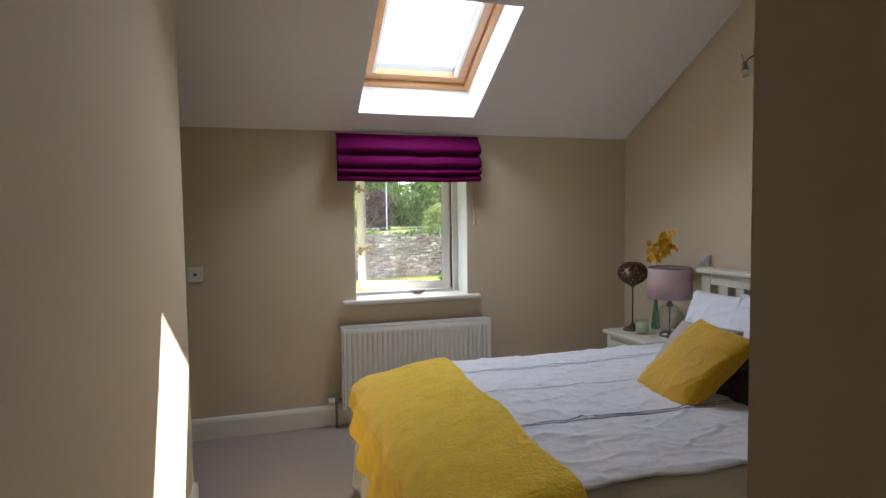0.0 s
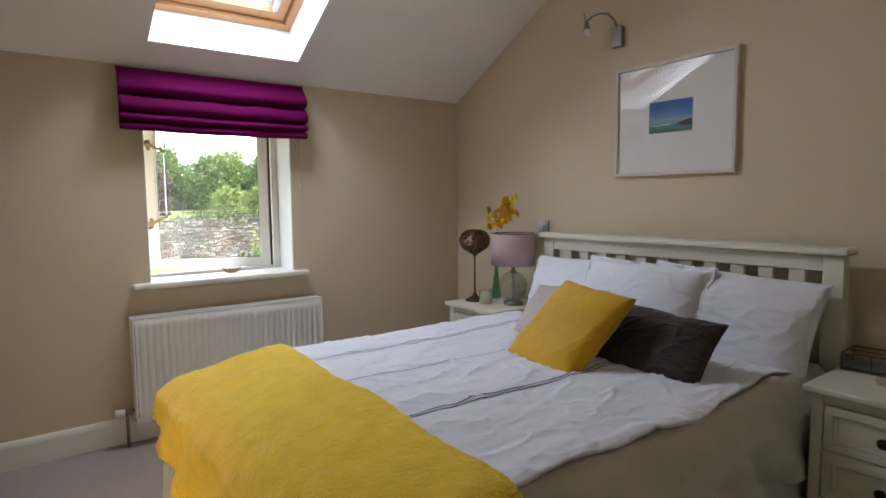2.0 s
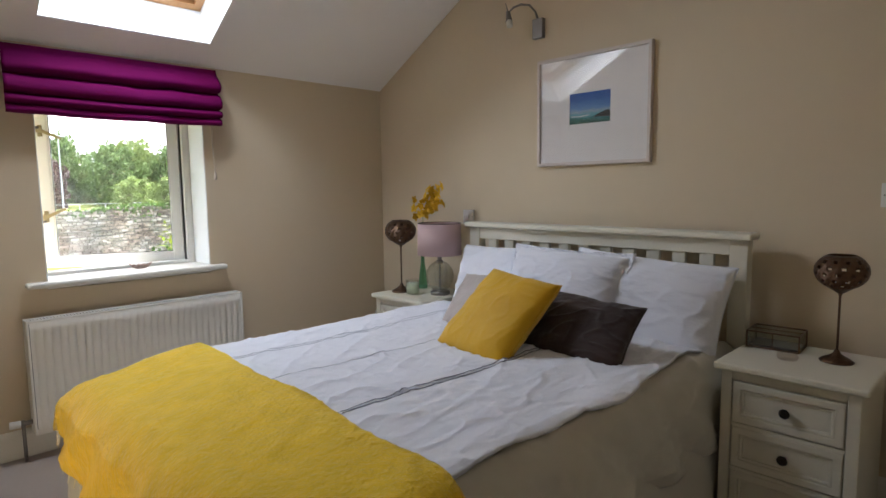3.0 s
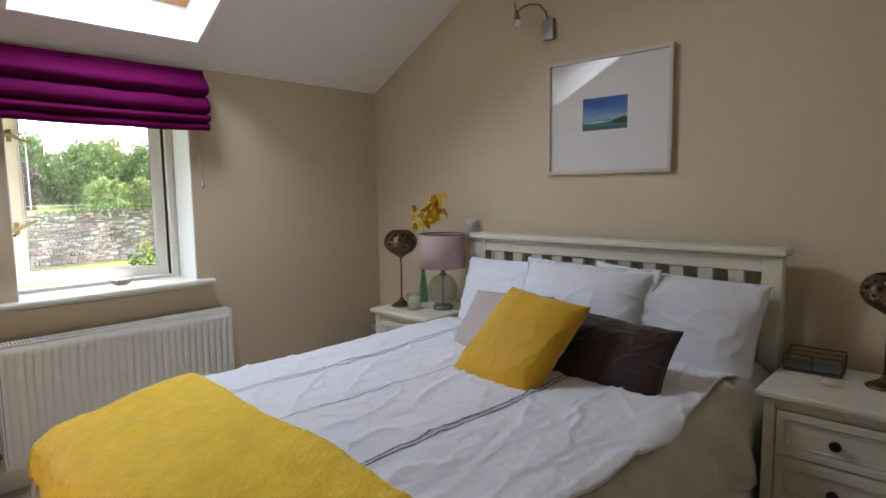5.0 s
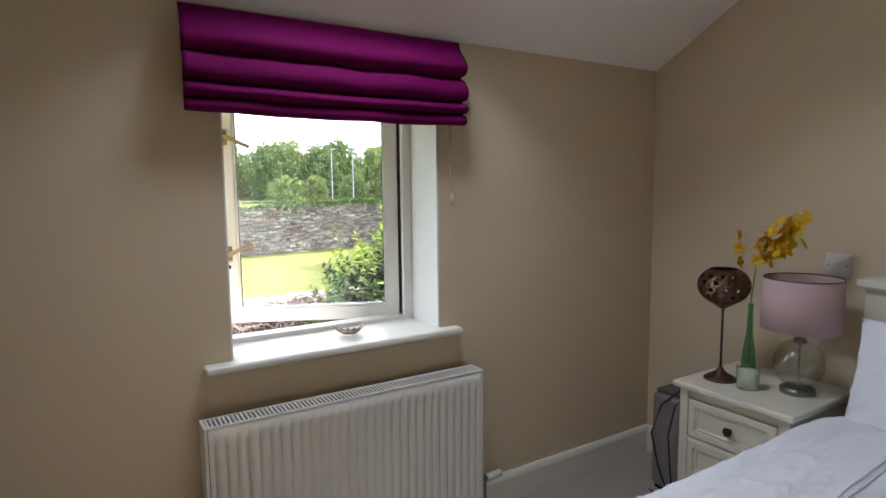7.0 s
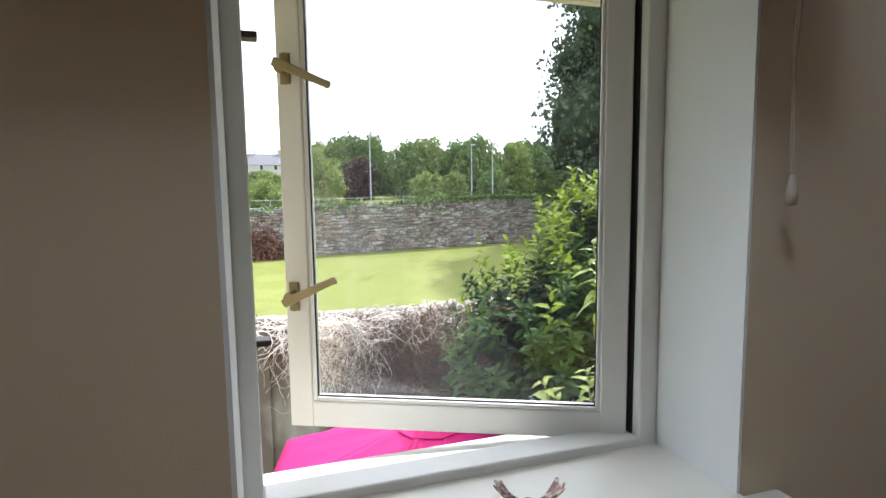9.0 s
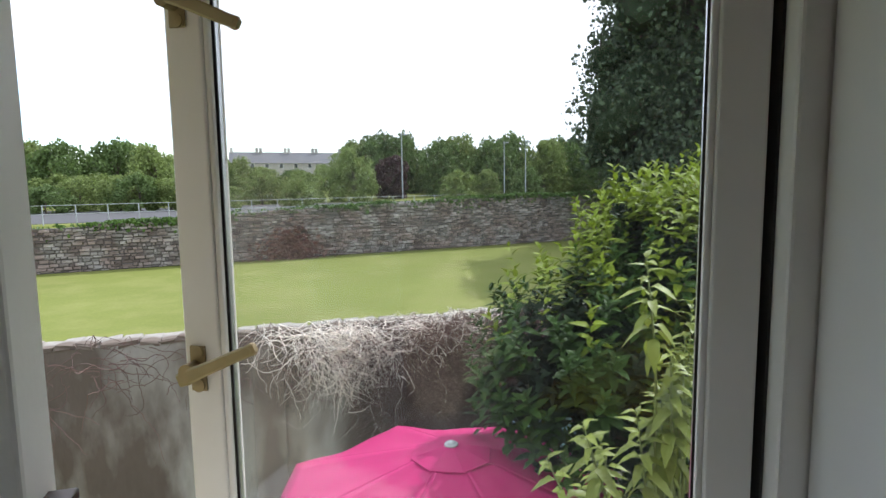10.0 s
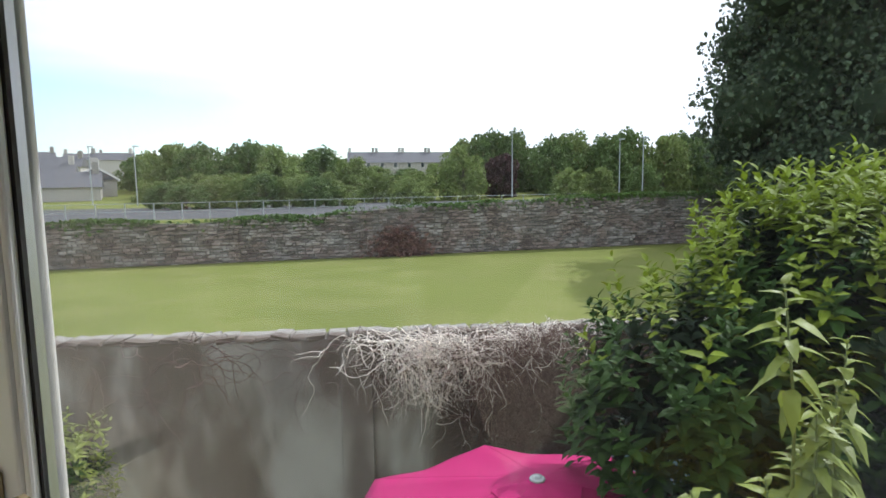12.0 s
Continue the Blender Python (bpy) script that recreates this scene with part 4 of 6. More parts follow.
part("lining", box(-L + 0.003, L - 0.003, -Wd + 0.003, Wd - 0.003, 0.002, 0.012, 0.002), VELVET_B, jb, "dark lining")
cr = lathe([(0, 0), (0.022, 0.0), (0.030, 0.012), (0.024, 0.026), (0, 0.030)], 9)
bmesh.ops.scale(cr, verts=cr.verts, vec=(0.8, 1.2, 1))
ob = tagged(part("crystal_dish", cr, glass("crystal", (0.9, 0.86, 0.84), 0.05, 1.6)), "small faceted glass trinket on the bedside table", "ornament")
ob.location = (2.44, 1.36, NTOP)

# ---- radiator ----
rad = thing("radiator", (1.175, 3.893, 0.12), label="white fluted panel radiator hung under the window", category="radiator")
RW, RH = 0.5, 0.522
bm = bmesh.new()
cols = 30
xs, depth = [], []
for i in range(cols):
    x0 = -RW + 0.012 + i * (2 * RW - 0.024) / cols
    p = (2 * RW - 0.024) / cols
    for f, dd in ((0.0, 0.0), (0.34, 0.0), (0.45, -0.007), (0.55, -0.007), (0.66, 0.0)):
        xs.append(x0 + f * p)
        depth.append(dd)
xs.append(RW - 0.012)
depth.append(0.0)
zs = [0.0, 0.028, 0.045, RH - 0.062, RH - 0.045, RH - 0.010, RH]
rows_v = []
for k, z in enumerate(zs):
    row = []
    for x, dd in zip(xs, depth):
        on = 1.0 if 2 <= k <= 3 else 0.0
        row.append(bm.verts.new((x, -0.012 - dd * on + (0.0 if 0 < k < 6 else 0.010), z)))
    rows_v.append(row)
for a, b in zip(rows_v, rows_v[1:]):
    for i in range(len(a) - 1):
        bm.faces.new((a[i], a[i + 1], b[i + 1], b[i]))
part("front_panel", bm, ENAMEL, rad, "fluted white steel front panel", True)
part("back_panel", box(-RW + 0.012, RW - 0.012, 0.058, 0.066, 0.0, RH - 0.004, 0.003), ENAMEL, rad)
# fins as one block; the shade between the panels is in its dark grey
bm = box(-RW + 0.012, RW - 0.012, 0.018, 0.056, 0.02, RH - 0.02)
part("fins", bm, material("radiator_shadow_grey", (0.10, 0.095, 0.09), 0.7), rad, "convector fins as one block, dark grey for the shade inside")
for x in (-RW, RW - 0.010):
    part("side_panel", box(x, x + 0.010, -0.014, 0.070, 0.004, RH + 0.004, 0.003), ENAMEL, rad)
bm = box(-RW + 0.010, RW - 0.010, -0.012, -0.002, RH - 0.006, RH + 0.003, 0.002)
box(-RW + 0.010, RW - 0.010, 0.060, 0.069, RH - 0.006, RH + 0.003, 0.002, bm)
bars = 74
for i in range(bars + 1):
    x = -RW + 0.016 + i * (2 * RW - 0.032) / bars
    box(x - 0.0028, x + 0.0028, -0.003, 0.061, RH - 0.004, RH + 0.001, bm=bm)
part("top_grille", bm, ENAMEL, rad, "slotted top grille")
for s in (-1, 1):
    bm = tube([(s * (RW - 0.01), 0.03, 0.060), (s * (RW + 0.045), 0.03, 0.060)], 0.011, 12)
    tube([(s * (RW + 0.035), 0.03, 0.075), (s * (RW + 0.035), 0.03, -0.118)], 0.0075, 10, bm)
    valve = part("valve", bm, CHROME, rad, "chrome lockshield valve", True)
    cap = tube([(s * (RW + 0.045), 0.03, 0.060), (s * (RW + 0.055), 0.03, 0.061), (s * (RW + (0.115 if s > 0 else 0.085)), 0.03, 0.063)], 0.016, 14)
    part("cap", cap, PLASTIC, valve, "white plastic cap", True)
part("bracket", box(-0.3, -0.27, 0.066, 0.100, 0.05, 0.45), ENAMEL, rad)
part("bracket", box(0.27, 0.3, 0.066, 0.100, 0.05, 0.45), ENAMEL, rad)

# ---- roman blind ----
blind = thing("roman_blind", (1.15, 3.96, 1.56), label="plum silk roman blind drawn up in soft folds above the window", category="blind")
prof = [(0.005, 0.300), (-0.010, 0.298), (-0.020, 0.27), (-0.045, 0.235), (-0.060, 0.205), (-0.050, 0.180), (-0.022, 0.171), (-0.048, 0.155), (-0.068, 0.120), (-0.060, 0.093),
        (-0.028, 0.084), (-0.052, 0.076), (-0.066, 0.060), (-0.056, 0.045), (-0.030, 0.039), (-0.048, 0.032), (-0.055, 0.012), (-0.042, 0.0), (-0.020, 0.002)]


def smooth_profile(p, f):
    k = f * (len(p) - 1)
    i = min(len(p) - 2, int(k))
    t = k - i
    a, b, c, d = p[max(0, i - 1)], p[i], p[i + 1], p[min(len(p) - 1, i + 2)]
    return [0.5 * (2 * b[q] + (c[q] - a[q]) * t + (2 * a[q] - 5 * b[q] + 4 * c[q] - d[q]) * t * t + (3 * b[q] - a[q] - 3 * c[q] + d[q]) * t ** 3) for q in (0, 1)]


def blind_point(u, v):
    y, z = smooth_profile(prof, v)
    x = -0.470 + 0.940 * u
    sag = 0.006 * math.sin(math.pi * u) * v
    w = 0.004 * noise.noise(Vector((u * 6, v * 3, 2.0))) * min(1, v * 4)
    wide = 1.0 + 0.012 * max(0.0, -y - 0.02) / 0.05
    return Vector((x * wide, y - w * 2, z - sag + w))


part("fabric", cloth(blind_point, 60, 100, 0.003), SILK, blind, "", True)
part("head_rail", box(-0.462, 0.462, 0.004, 0.036, 0.272, 0.304, 0.003), PLASTIC, blind, "white head rail")
cord = tube([(0.438, 0.005, 0.27), (0.440, 0.006, 0.1), (0.436, 0.008, -0.05), (0.440, 0.010, -0.19), (0.446, 0.010, -0.245)], 0.0016, 6)
tube([(0.446, 0.008, 0.02), (0.441, 0.01, -0.1), (0.449, 0.010, -0.245)], 0.0013, 6, cord)
CORD = material("tan_cord", (0.42, 0.35, 0.28), 0.8)
part("cord", cord, CORD, blind, "thin tan pull cord")
part("cord_pull", lathe([(0, -0.29), (0.008, -0.288), (0.009, -0.27), (0.004, -0.245), (0, -0.243)], 12, (0.447, 0.010, 0)), CORD, blind, "small tan cord weight", True)

# ---- picture ----
pic = thing("framed_picture", (RIGHT, 2.343, 1.585), label="small seascape in a wide white mount and pale frame", category="picture")
PW, PH = 0.313, 0.272
FRAMEM = material("pale_limed_wood", (0.66, 0.58, 0.53), 0.5, vary=0.08, scale=6, stretch=(3, 3, 12), fine=0.04, fine_scale=80)
bm = ring(-0.026, -0.001, -PW, PW, -PH, PH, 0.017)
bmesh.ops.bevel(bm, geom=[e for e in bm.edges if all(v.co.x < -0.02 for v in e.verts)], offset=0.003, segments=2, affect="EDGES")
part("frame", bm, FRAMEM, pic, "pale wooden frame")
AY0, AY1, AZ0, AZ1 = -0.105, 0.122, -0.068, 0.082
bm = box(-0.012, -0.008, -PW + 0.015, AY0, -PH + 0.015, PH - 0.015)
box(-0.012, -0.008, AY1, PW - 0.015, -PH + 0.015, PH - 0.015, bm=bm)
box(-0.012, -0.008, AY0, AY1, -PH + 0.015, AZ0, bm=bm)
box(-0.012, -0.008, AY0, AY1, AZ1, PH - 0.015, bm=bm)
part("mount", bm, material("white_mount_board", (0.80, 0.76, 0.735), 0.9, vary=0.01), pic, "wide white mount")
art = bpy.data.materials.new("seascape_paint")
art.use_nodes = True
n, l = art.node_tree.nodes, art.node_tree.links
tc, sep, ramp, ns, ad = n.new("ShaderNodeTexCoord"), n.new("ShaderNodeSeparateXYZ"), n.new("ShaderNodeValToRGB"), n.new("ShaderNodeTexNoise"), n.new("ShaderNodeMath")
l.new(tc.outputs["Generated"], sep.inputs[0])
ns.inputs["Scale"].default_value, ns.inputs["Detail"].default_value = 6, 5
l.new(tc.outputs["Generated"], ns.inputs["Vector"])
ad.operation = "MULTIPLY_ADD"
ad.inputs[1].default_value = 0.25
l.new(ns.outputs[0], ad.inputs[0])
l.new(sep.outputs[2], ad.inputs[2])
for pos, col in ((0.10, (0.09, 0.13, 0.08, 1)), (0.26, (0.10, 0.24, 0.20, 1)), (0.42, (0.13, 0.40, 0.42, 1)), (0.50, (0.36, 0.45, 0.50, 1)), (0.62, (0.16, 0.30, 0.55, 1)), (0.95, (0.05, 0.14, 0.42, 1))):
    ramp.color_ramp.elements.new(pos).color = col
ramp.color_ramp.elements.remove(ramp.color_ramp.elements[0])
ramp.color_ramp.elements.remove(ramp.color_ramp.elements[-1])
l.new(ad.outputs[0], ramp.inputs[0])
l.new(ramp.outputs[0], n["Principled BSDF"].inputs["Base Color"])
n["Principled BSDF"].inputs["Roughness"].default_value = 0.8
canvas = part("artwork", box(-0.0095, -0.006, AY0 - 0.003, AY1 + 0.003, AZ0 - 0.003, AZ1 + 0.003), art, pic, "blue seascape with a headland")
head_l = [(-0.105, -0.044), (-0.105, -0.020), (-0.088, -0.010), (-0.070, -0.018), (-0.040, -0.026), (-0.012, -0.040)]
part("headland", prism(head_l, "x", -0.0105, -0.0095), material("headland_paint", (0.09, 0.075, 0.06), 0.8, vary=0.4, scale=60), pic, "dark painted headland")
surf_l = [(0.000, -0.030), (0.030, -0.026), (0.070, -0.030), (0.112, -0.027), (0.112, -0.033), (0.060, -0.035), (0.020, -0.033)]
part("surf", prism(surf_l, "x", -0.0103, -0.0095), material("surf_paint", (0.62, 0.64, 0.62), 0.8, vary=0.3, scale=50), pic, "pale painted line of surf")
gp = part("picture_glass", box(-0.0155, -0.0135, -PW + 0.016, PW - 0.016, -PH + 0.016, PH - 0.016), glass("picture_glass", (1, 1, 1), 0.0, 1.5), pic, "clear picture glass")
gp.visible_shadow = False

# ---- wall light ----
wl = thing("wall_light", (RIGHT, 2.655, 2.025), label="brushed chrome wall light with a curved arm", category="wall light")
part("back_plate", box(-0.028, 0, -0.033, 0.033, -0.05, 0.05, 0.004), CHROME, wl, "brushed steel box plate")
part("arm", tube([(-0.02, 0.0, 0.045), (-0.03, 0.010, 0.085), (-0.05, 0.032, 0.118), (-0.075, 0.068, 0.125), (-0.098, 0.098, 0.112), (-0.110, 0.113, 0.095)], 0.0055, 8), CHROME, wl, "", True)
bm = lathe([(0.0, 0.055), (0.011, 0.052), (0.014, 0.02), (0.018, 0.0), (0.016, 0.0), (0.011, 0.02), (0, 0.03)], 18)
bmesh.ops.transform(bm, verts=bm.verts, matrix=Matrix.Translation((-0.112, 0.118, 0.045)) @ Matrix.Rotation(radians(-14), 4, "X") @ Matrix.Rotation(radians(10), 4, "Y"))
part("spot_head", bm, CHROME, wl, "small chrome spot head", True)
part("knurled_pin", tube([(-0.114, 0.122, 0.09), (-0.120, 0.133, 0.135)], 0.003, 6), CHROME, wl)
gb = lathe([(0.016, 0.0), (0.016, -0.032), (0.013, -0.032), (0.013, 0.0)], 18)
bmesh.ops.transform(gb, verts=gb.verts, matrix=Matrix.Translation((-0.112, 0.116, 0.045)) @ Matrix.Rotation(radians(-14), 4, "X") @ Matrix.Rotation(radians(10), 4, "Y"))
part("glass_sleeve", gb, material("frosted_glass", (0.75, 0.73, 0.68), 0.35, vary=0.02), wl, "frosted glass sleeve", True)


# ---- switches and sockets ----
def plate(name, m, label, category, rocker=True):
    ob = thing(name, label=label, category=category)
    ob.matrix_basis = m
    part("face_plate", box(-0.043, 0.043, -0.009, 0, -0.043, 0.043, 0.003), PLASTIC, ob)
    if rocker:
        part("rocker", box(-0.006, 0.006, -0.013, -0.009, -0.012, 0.012, 0.001), PLASTIC, ob)
    else:
        part("outlet", box(-0.008, 0.008, -0.012, -0.009, -0.008, 0.008, 0.001), KNOB, ob, "dark cable outlet")
    for x in (-0.032, 0.032):
        part("screw", tube([(x, -0.009, 0), (x, -0.0105, 0)], 0.003, 8), CHROME, ob)
    return ob


plate("wall_plate", pose(-0.165, FACE, 1.005), "white aerial outlet plate on the window wall", "outlet", False)
plate("light_switch", pose(RIGHT, 3.17, 1.035, 0, 0, -90), "white light switch beside the headboard", "switch")
plate("light_switch", pose(RIGHT, 1.135, 1.16, 0, 0, -90), "white light switch above the bedside table", "switch")

# ---- heater box and cables beside the table ----
hb = thing("storage_box", (2.58, 3.65, 0), label="grey metal-sided box standing beside the bedside table", category="box")
part("body", box(-0.09, 0.12, -0.11, 0.10, 0.012, 0.44, 0.03, seg=4), material("grey_lacquer", (0.34, 0.33, 0.33), 0.35, 0.6, vary=0.05), hb, "grey lacquered sides")
part("lid", box(-0.075, 0.105, -0.095, 0.085, 0.436, 0.455, 0.008, seg=3), material("dark_grey_lid", (0.10, 0.10, 0.10), 0.4), hb, "dark lid")
for x in (-0.06, 0.09):
    part("foot", box(x - 0.015, x + 0.015, -0.09, 0.08, 0, 0.014, 0.003), BLACK, hb)
cable = tube([(2.56, 3.60, 0.456), (2.52, 3.62, 0.475), (2.47, 3.68, 0.40), (2.45, 3.71, 0.27), (2.46, 3.68, 0.13), (2.44, 3.60, 0.012), (2.46, 3.52, 0.008)], 0.004, 8)
tagged(part("power_cable", cable, BLACK, smooth=True), "black power cable looping down beside the box", "cable")
cable = tube([(2.54, 3.57, 0.455), (2.49, 3.58, 0.465), (2.45, 3.60, 0.42), (2.44, 3.62, 0.29), (2.44, 3.60, 0.10), (2.42, 3.56, 0.006), (2.46, 3.72, 0.006)], 0.0035, 8)
tagged(part("power_cable", cable, BLACK, smooth=True), "thin black cable hanging to the carpet", "cable")

# ---- shell dish on the sill ----
bm = bmesh.new()


def shell(u, v):
    a = -2.2 + 4.4 * u
    r = 0.055 * (0.25 + 0.75 * v) * (1 + 0.05 * math.sin(a * 14) * v)
    return Vector((r * math.sin(a), r * math.cos(a) * 0.7 - 0.01, 0.004 + 0.028 * v * v * (1 + 0.12 * math.sin(a * 14))))


sd = tagged(part("shell_dish", cloth(shell, 60, 10, 0.002), material("pink_shell", (0.32, 0.17, 0.14), 0.35, vary=0.4, scale=60, second=(0.7, 0.6, 0.52)), smooth=True), "small brownish-pink scallop shell dish on the window sill", "shell")
sd.matrix_basis = pose(1.215, 4.075, 0.803, 0, 0, 160)

# ---- outdoors ----
GRASS = material("mown_grass", (0.150, 0.172, 0.042), 0.95, vary=0.16, scale=0.25, fine=0.14, fine_scale=9, bump=0.5, bump_scale=14, gloss=0.1, second=(0.175, 0.190, 0.055), second_amount=0.35)
CONCRETE = material("stained_concrete", (0.37, 0.355, 0.32), 0.95, vary=0.40, scale=0.9, fine=0.10, fine_scale=22, bump=0.7, bump_scale=9, second=(0.14, 0.115, 0.095), second_amount=0.5, stretch=(1, 1, 0.4), gloss=0.15)
STONE = material("rubble_stone", (0.275, 0.258, 0.235), 0.95, vary=0.4, scale=0.5, fine=0.1, fine_scale=14, bump=0.8, bump_scale=10, per_island=0.95, second=(0.20, 0.160, 0.140), second_amount=0.45, gloss=0.1)
MORTAR = material("old_mortar", (0.10, 0.09, 0.08), 1.0, vary=0.3, scale=1.0, fine=0.1, fine_scale=20)
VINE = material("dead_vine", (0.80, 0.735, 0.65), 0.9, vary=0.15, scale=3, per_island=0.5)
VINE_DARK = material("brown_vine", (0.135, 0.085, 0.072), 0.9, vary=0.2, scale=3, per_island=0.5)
LEAF = material("shrub_leaf", (0.038, 0.080, 0.012), 0.6, vary=0.2, scale=2.0, per_island=0.6, translucent=0.25, gloss=0.2)
# darker leaf copy, with the shade inside the crown put into its colour
LEAF_SHADED = material("shaded_shrub_leaf", (0.010, 0.024, 0.006), 0.7, vary=0.2, scale=2.0, per_island=0.5, translucent=0.08, gloss=0.3)
LEAF_YOUNG = material("young_shrub_leaf", (0.190, 0.255, 0.018), 0.6, vary=0.2, scale=2.0, per_island=0.5, translucent=0.32, gloss=0.2)
LEAF_PALE = material("pale_shrub_leaf", (0.215, 0.265, 0.045), 0.5, vary=0.2, scale=3.0, per_island=0.5, translucent=0.28, gloss=0.4)
BARK = material("grey_bark", (0.10, 0.08, 0.06), 0.95, vary=0.3, scale=6, bump=0.8, bump_scale=25, stretch=(1, 1, 0.3))
PINK = material("magenta_canvas", (0.50, 0.006, 0.140), 0.75, vary=0.06, scale=3, fine=0.02, fine_scale=200, bump=0.15, bump_scale=8, translucent=0.2)
STEEL = material("galvanised_rail", (0.40, 0.43, 0.42), 0.5, 0.2)
ASPHALT = material("asphalt", (0.06, 0.06, 0.062), 0.9, vary=0.2, scale=1, fine=0.1)


def terrain(x, y):
    """Height of the land: level lawn, a raised bank behind the stone wall, a long rise beyond."""
    wall_y = 37.0 + (x - 1.0) * 0.168
    d = y - wall_y
    if d < 0.6:
        return GROUND
    if d < 3:
        return GROUND + (d - 0.6) / 2.4 * 2.15
    far = min(1.0, max(0.0, d - 34) / 92)
    return GROUND + 2.15 + 4.8 * far + 9.0 * min(1.0, max(0.0, (d - 123) / 500))


bm = bmesh.new()
gx = [-2500, -900, -400, -200, -120, -80, -60] + [-50 + 4 * i for i in range(31)] + [80, 100, 140, 220, 420, 900, 2500]
gy = [-400, -60, -10, 4.35, 6, 9, 12, 16, 20, 24, 27, 28] + [29 + 0.8 * i for i in range(28)] + [54, 60, 70, 80, 95, 110, 130, 160, 200, 280, 400, 650, 1200, 3000]
grid_v = [[bm.verts.new((x, y, terrain(x, y))) for x in gx] for y in gy]
for a, b in zip(grid_v, grid_v[1:]):
    for i in range(len(gx) - 1):
        bm.faces.new((a[i], a[i + 1], b[i + 1], b[i]))
structure("ground", bm, GRASS, "mown green lawn rising to a grassy bank", "lawn", True)
ROAD = []
for d in (5.0, 31.0):
    for x in (-90, 80):
        ROAD.append((x, 37.0 + (x - 1.0) * 0.168 + d))
structure("road", prism([ROAD[0], ROAD[1], ROAD[3], ROAD[2]], "z", GROUND + 2.0, GROUND + 2.17), ASPHALT, "grey asphalt road and car park behind the wall", "road")

# near concrete garden wall with a rough coping
NWY, NWT = 9.38, -0.09
bm = box(-14, 14, NWY, NWY + 0.26, GROUND, NWT)
for x in (-5.2, -2.3, 0.62, 3.5, 6.4):
    box(x, x + 0.30, NWY - 0.045, NWY + 0.01, GROUND, NWT - 0.02, 0.01, bm)
near_wall = structure("garden_wall", bm, CONCRETE, "stained grey concrete garden wall with shallow piers", "wall")
rng = random.Random(21)
x = -6.0
block_meshes = []
for k in range(6):
    b = box(-0.085, 0.085, -0.14, 0.14, -0.022, 0.022, 0.010, seg=1)
    for v in b.verts:
        v.co += Vector((rng.uniform(-0.012, 0.012), rng.uniform(-0.02, 0.02), rng.uniform(-0.012, 0.012)))
    me = bpy.data.meshes.new("coping_stone")
    b.to_mesh(me)
    b.free()
    me.materials.append(CONCRETE)
    block_meshes.append(me)
while x < 9:
    ob = new("coping_stone", rng.choice(block_meshes))
    ob.parent = near_wall
    ob.matrix_basis = pose(x, NWY + 0.13, NWT + 0.010 + rng.uniform(-0.008, 0.012), 0, rng.uniform(-4, 4), rng.uniform(-8, 8))
    x += 0.15 + rng.uniform(0, 0.05)


# dead creeper over the wall: tangled thin stems
def tangle(n, start, spread, mat, name, seed, thick):
    r = random.Random(seed)
    verts, faces = [], []
    for k in range(n):
        p = Vector(start(r))
        d = Vector((r.uniform(-1, 1), r.uniform(-0.5, 0.2), r.uniform(-0.7, 0.5))).normalized()
        steps = r.randint(12, 26)
        rad = thick * r.uniform(0.6, 1.4)
        last = None
        for s in range(steps):
            d = (d + Vector((r.uniform(-0.8, 0.8), r.uniform(-0.35, 0.35), r.uniform(-0.85, 0.62))) * spread).normalized()
            if p.y > NWY - 0.04 and p.z < NWT:
                d.y = -abs(d.y) * 0.4
            if p.z > NWT + 0.10:
                d.z = -abs(d.z)
            if p.y < NWY - 0.34:
                d.y = abs(d.y)
            ring = len(verts)
            side = d.cross(Vector((0, 1, 0.2))).normalized() * rad
            oth = d.cross(side).normalized() * rad
            verts.extend([p + side, p - side * 0.5 + oth * 0.86, p - side * 0.5 - oth * 0.86])
            if last is not None:
                for q in range(3):
                    faces.append((last + q, last + (q + 1) % 3, ring + (q + 1) % 3, ring + q))
            last = ring
            p = p + d * r.uniform(0.018, 0.044)
            rad *= 0.97
    me = bpy.data.meshes.new(name)
    me.from_pydata([tuple(v) for v in verts], [], faces)
    me.materials.append(mat)
    return me


def creeper_top(r):
    if r.random() < 0.68:
        x = r.gauss(1.62, 0.44)
        return (x, NWY - 0.10 + r.uniform(-0.16, 0.10), NWT + 0.04 - abs(r.gauss(0.0, 0.30)) * max(0.25, 1 - abs(x - 1.6) / 1.1))
    return (r.uniform(1.5, 3.1), NWY + r.uniform(-0.2, 0.14), NWT + 0.02 + r.uniform(-0.16, 0.06))


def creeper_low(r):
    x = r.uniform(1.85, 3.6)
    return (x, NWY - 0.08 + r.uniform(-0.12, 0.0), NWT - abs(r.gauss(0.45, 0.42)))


def creeper_left(r):
    x = r.choice((-0.75, -0.5, 0.45, 0.9, 1.25, -1.6, -1.2, -2.4)) + r.gauss(0, 0.14)
    return (x, NWY - 0.06 + r.uniform(-0.08, 0.04), NWT + 0.04 - abs(r.gauss(0.0, 0.26)))


cr = thing("dead_creeper", (2.3, NWY, NWT), label="tangle of pale dead creeper stems over the garden wall", category="creeper")
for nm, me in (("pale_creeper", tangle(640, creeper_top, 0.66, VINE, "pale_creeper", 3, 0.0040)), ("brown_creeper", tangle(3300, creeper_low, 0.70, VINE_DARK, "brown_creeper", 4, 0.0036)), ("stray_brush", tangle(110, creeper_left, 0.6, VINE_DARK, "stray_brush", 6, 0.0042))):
    o = tagged(new(nm, me), kind="stuff")
    o.parent = cr
    o.matrix_parent_inverse = cr.matrix_basis.inverted()

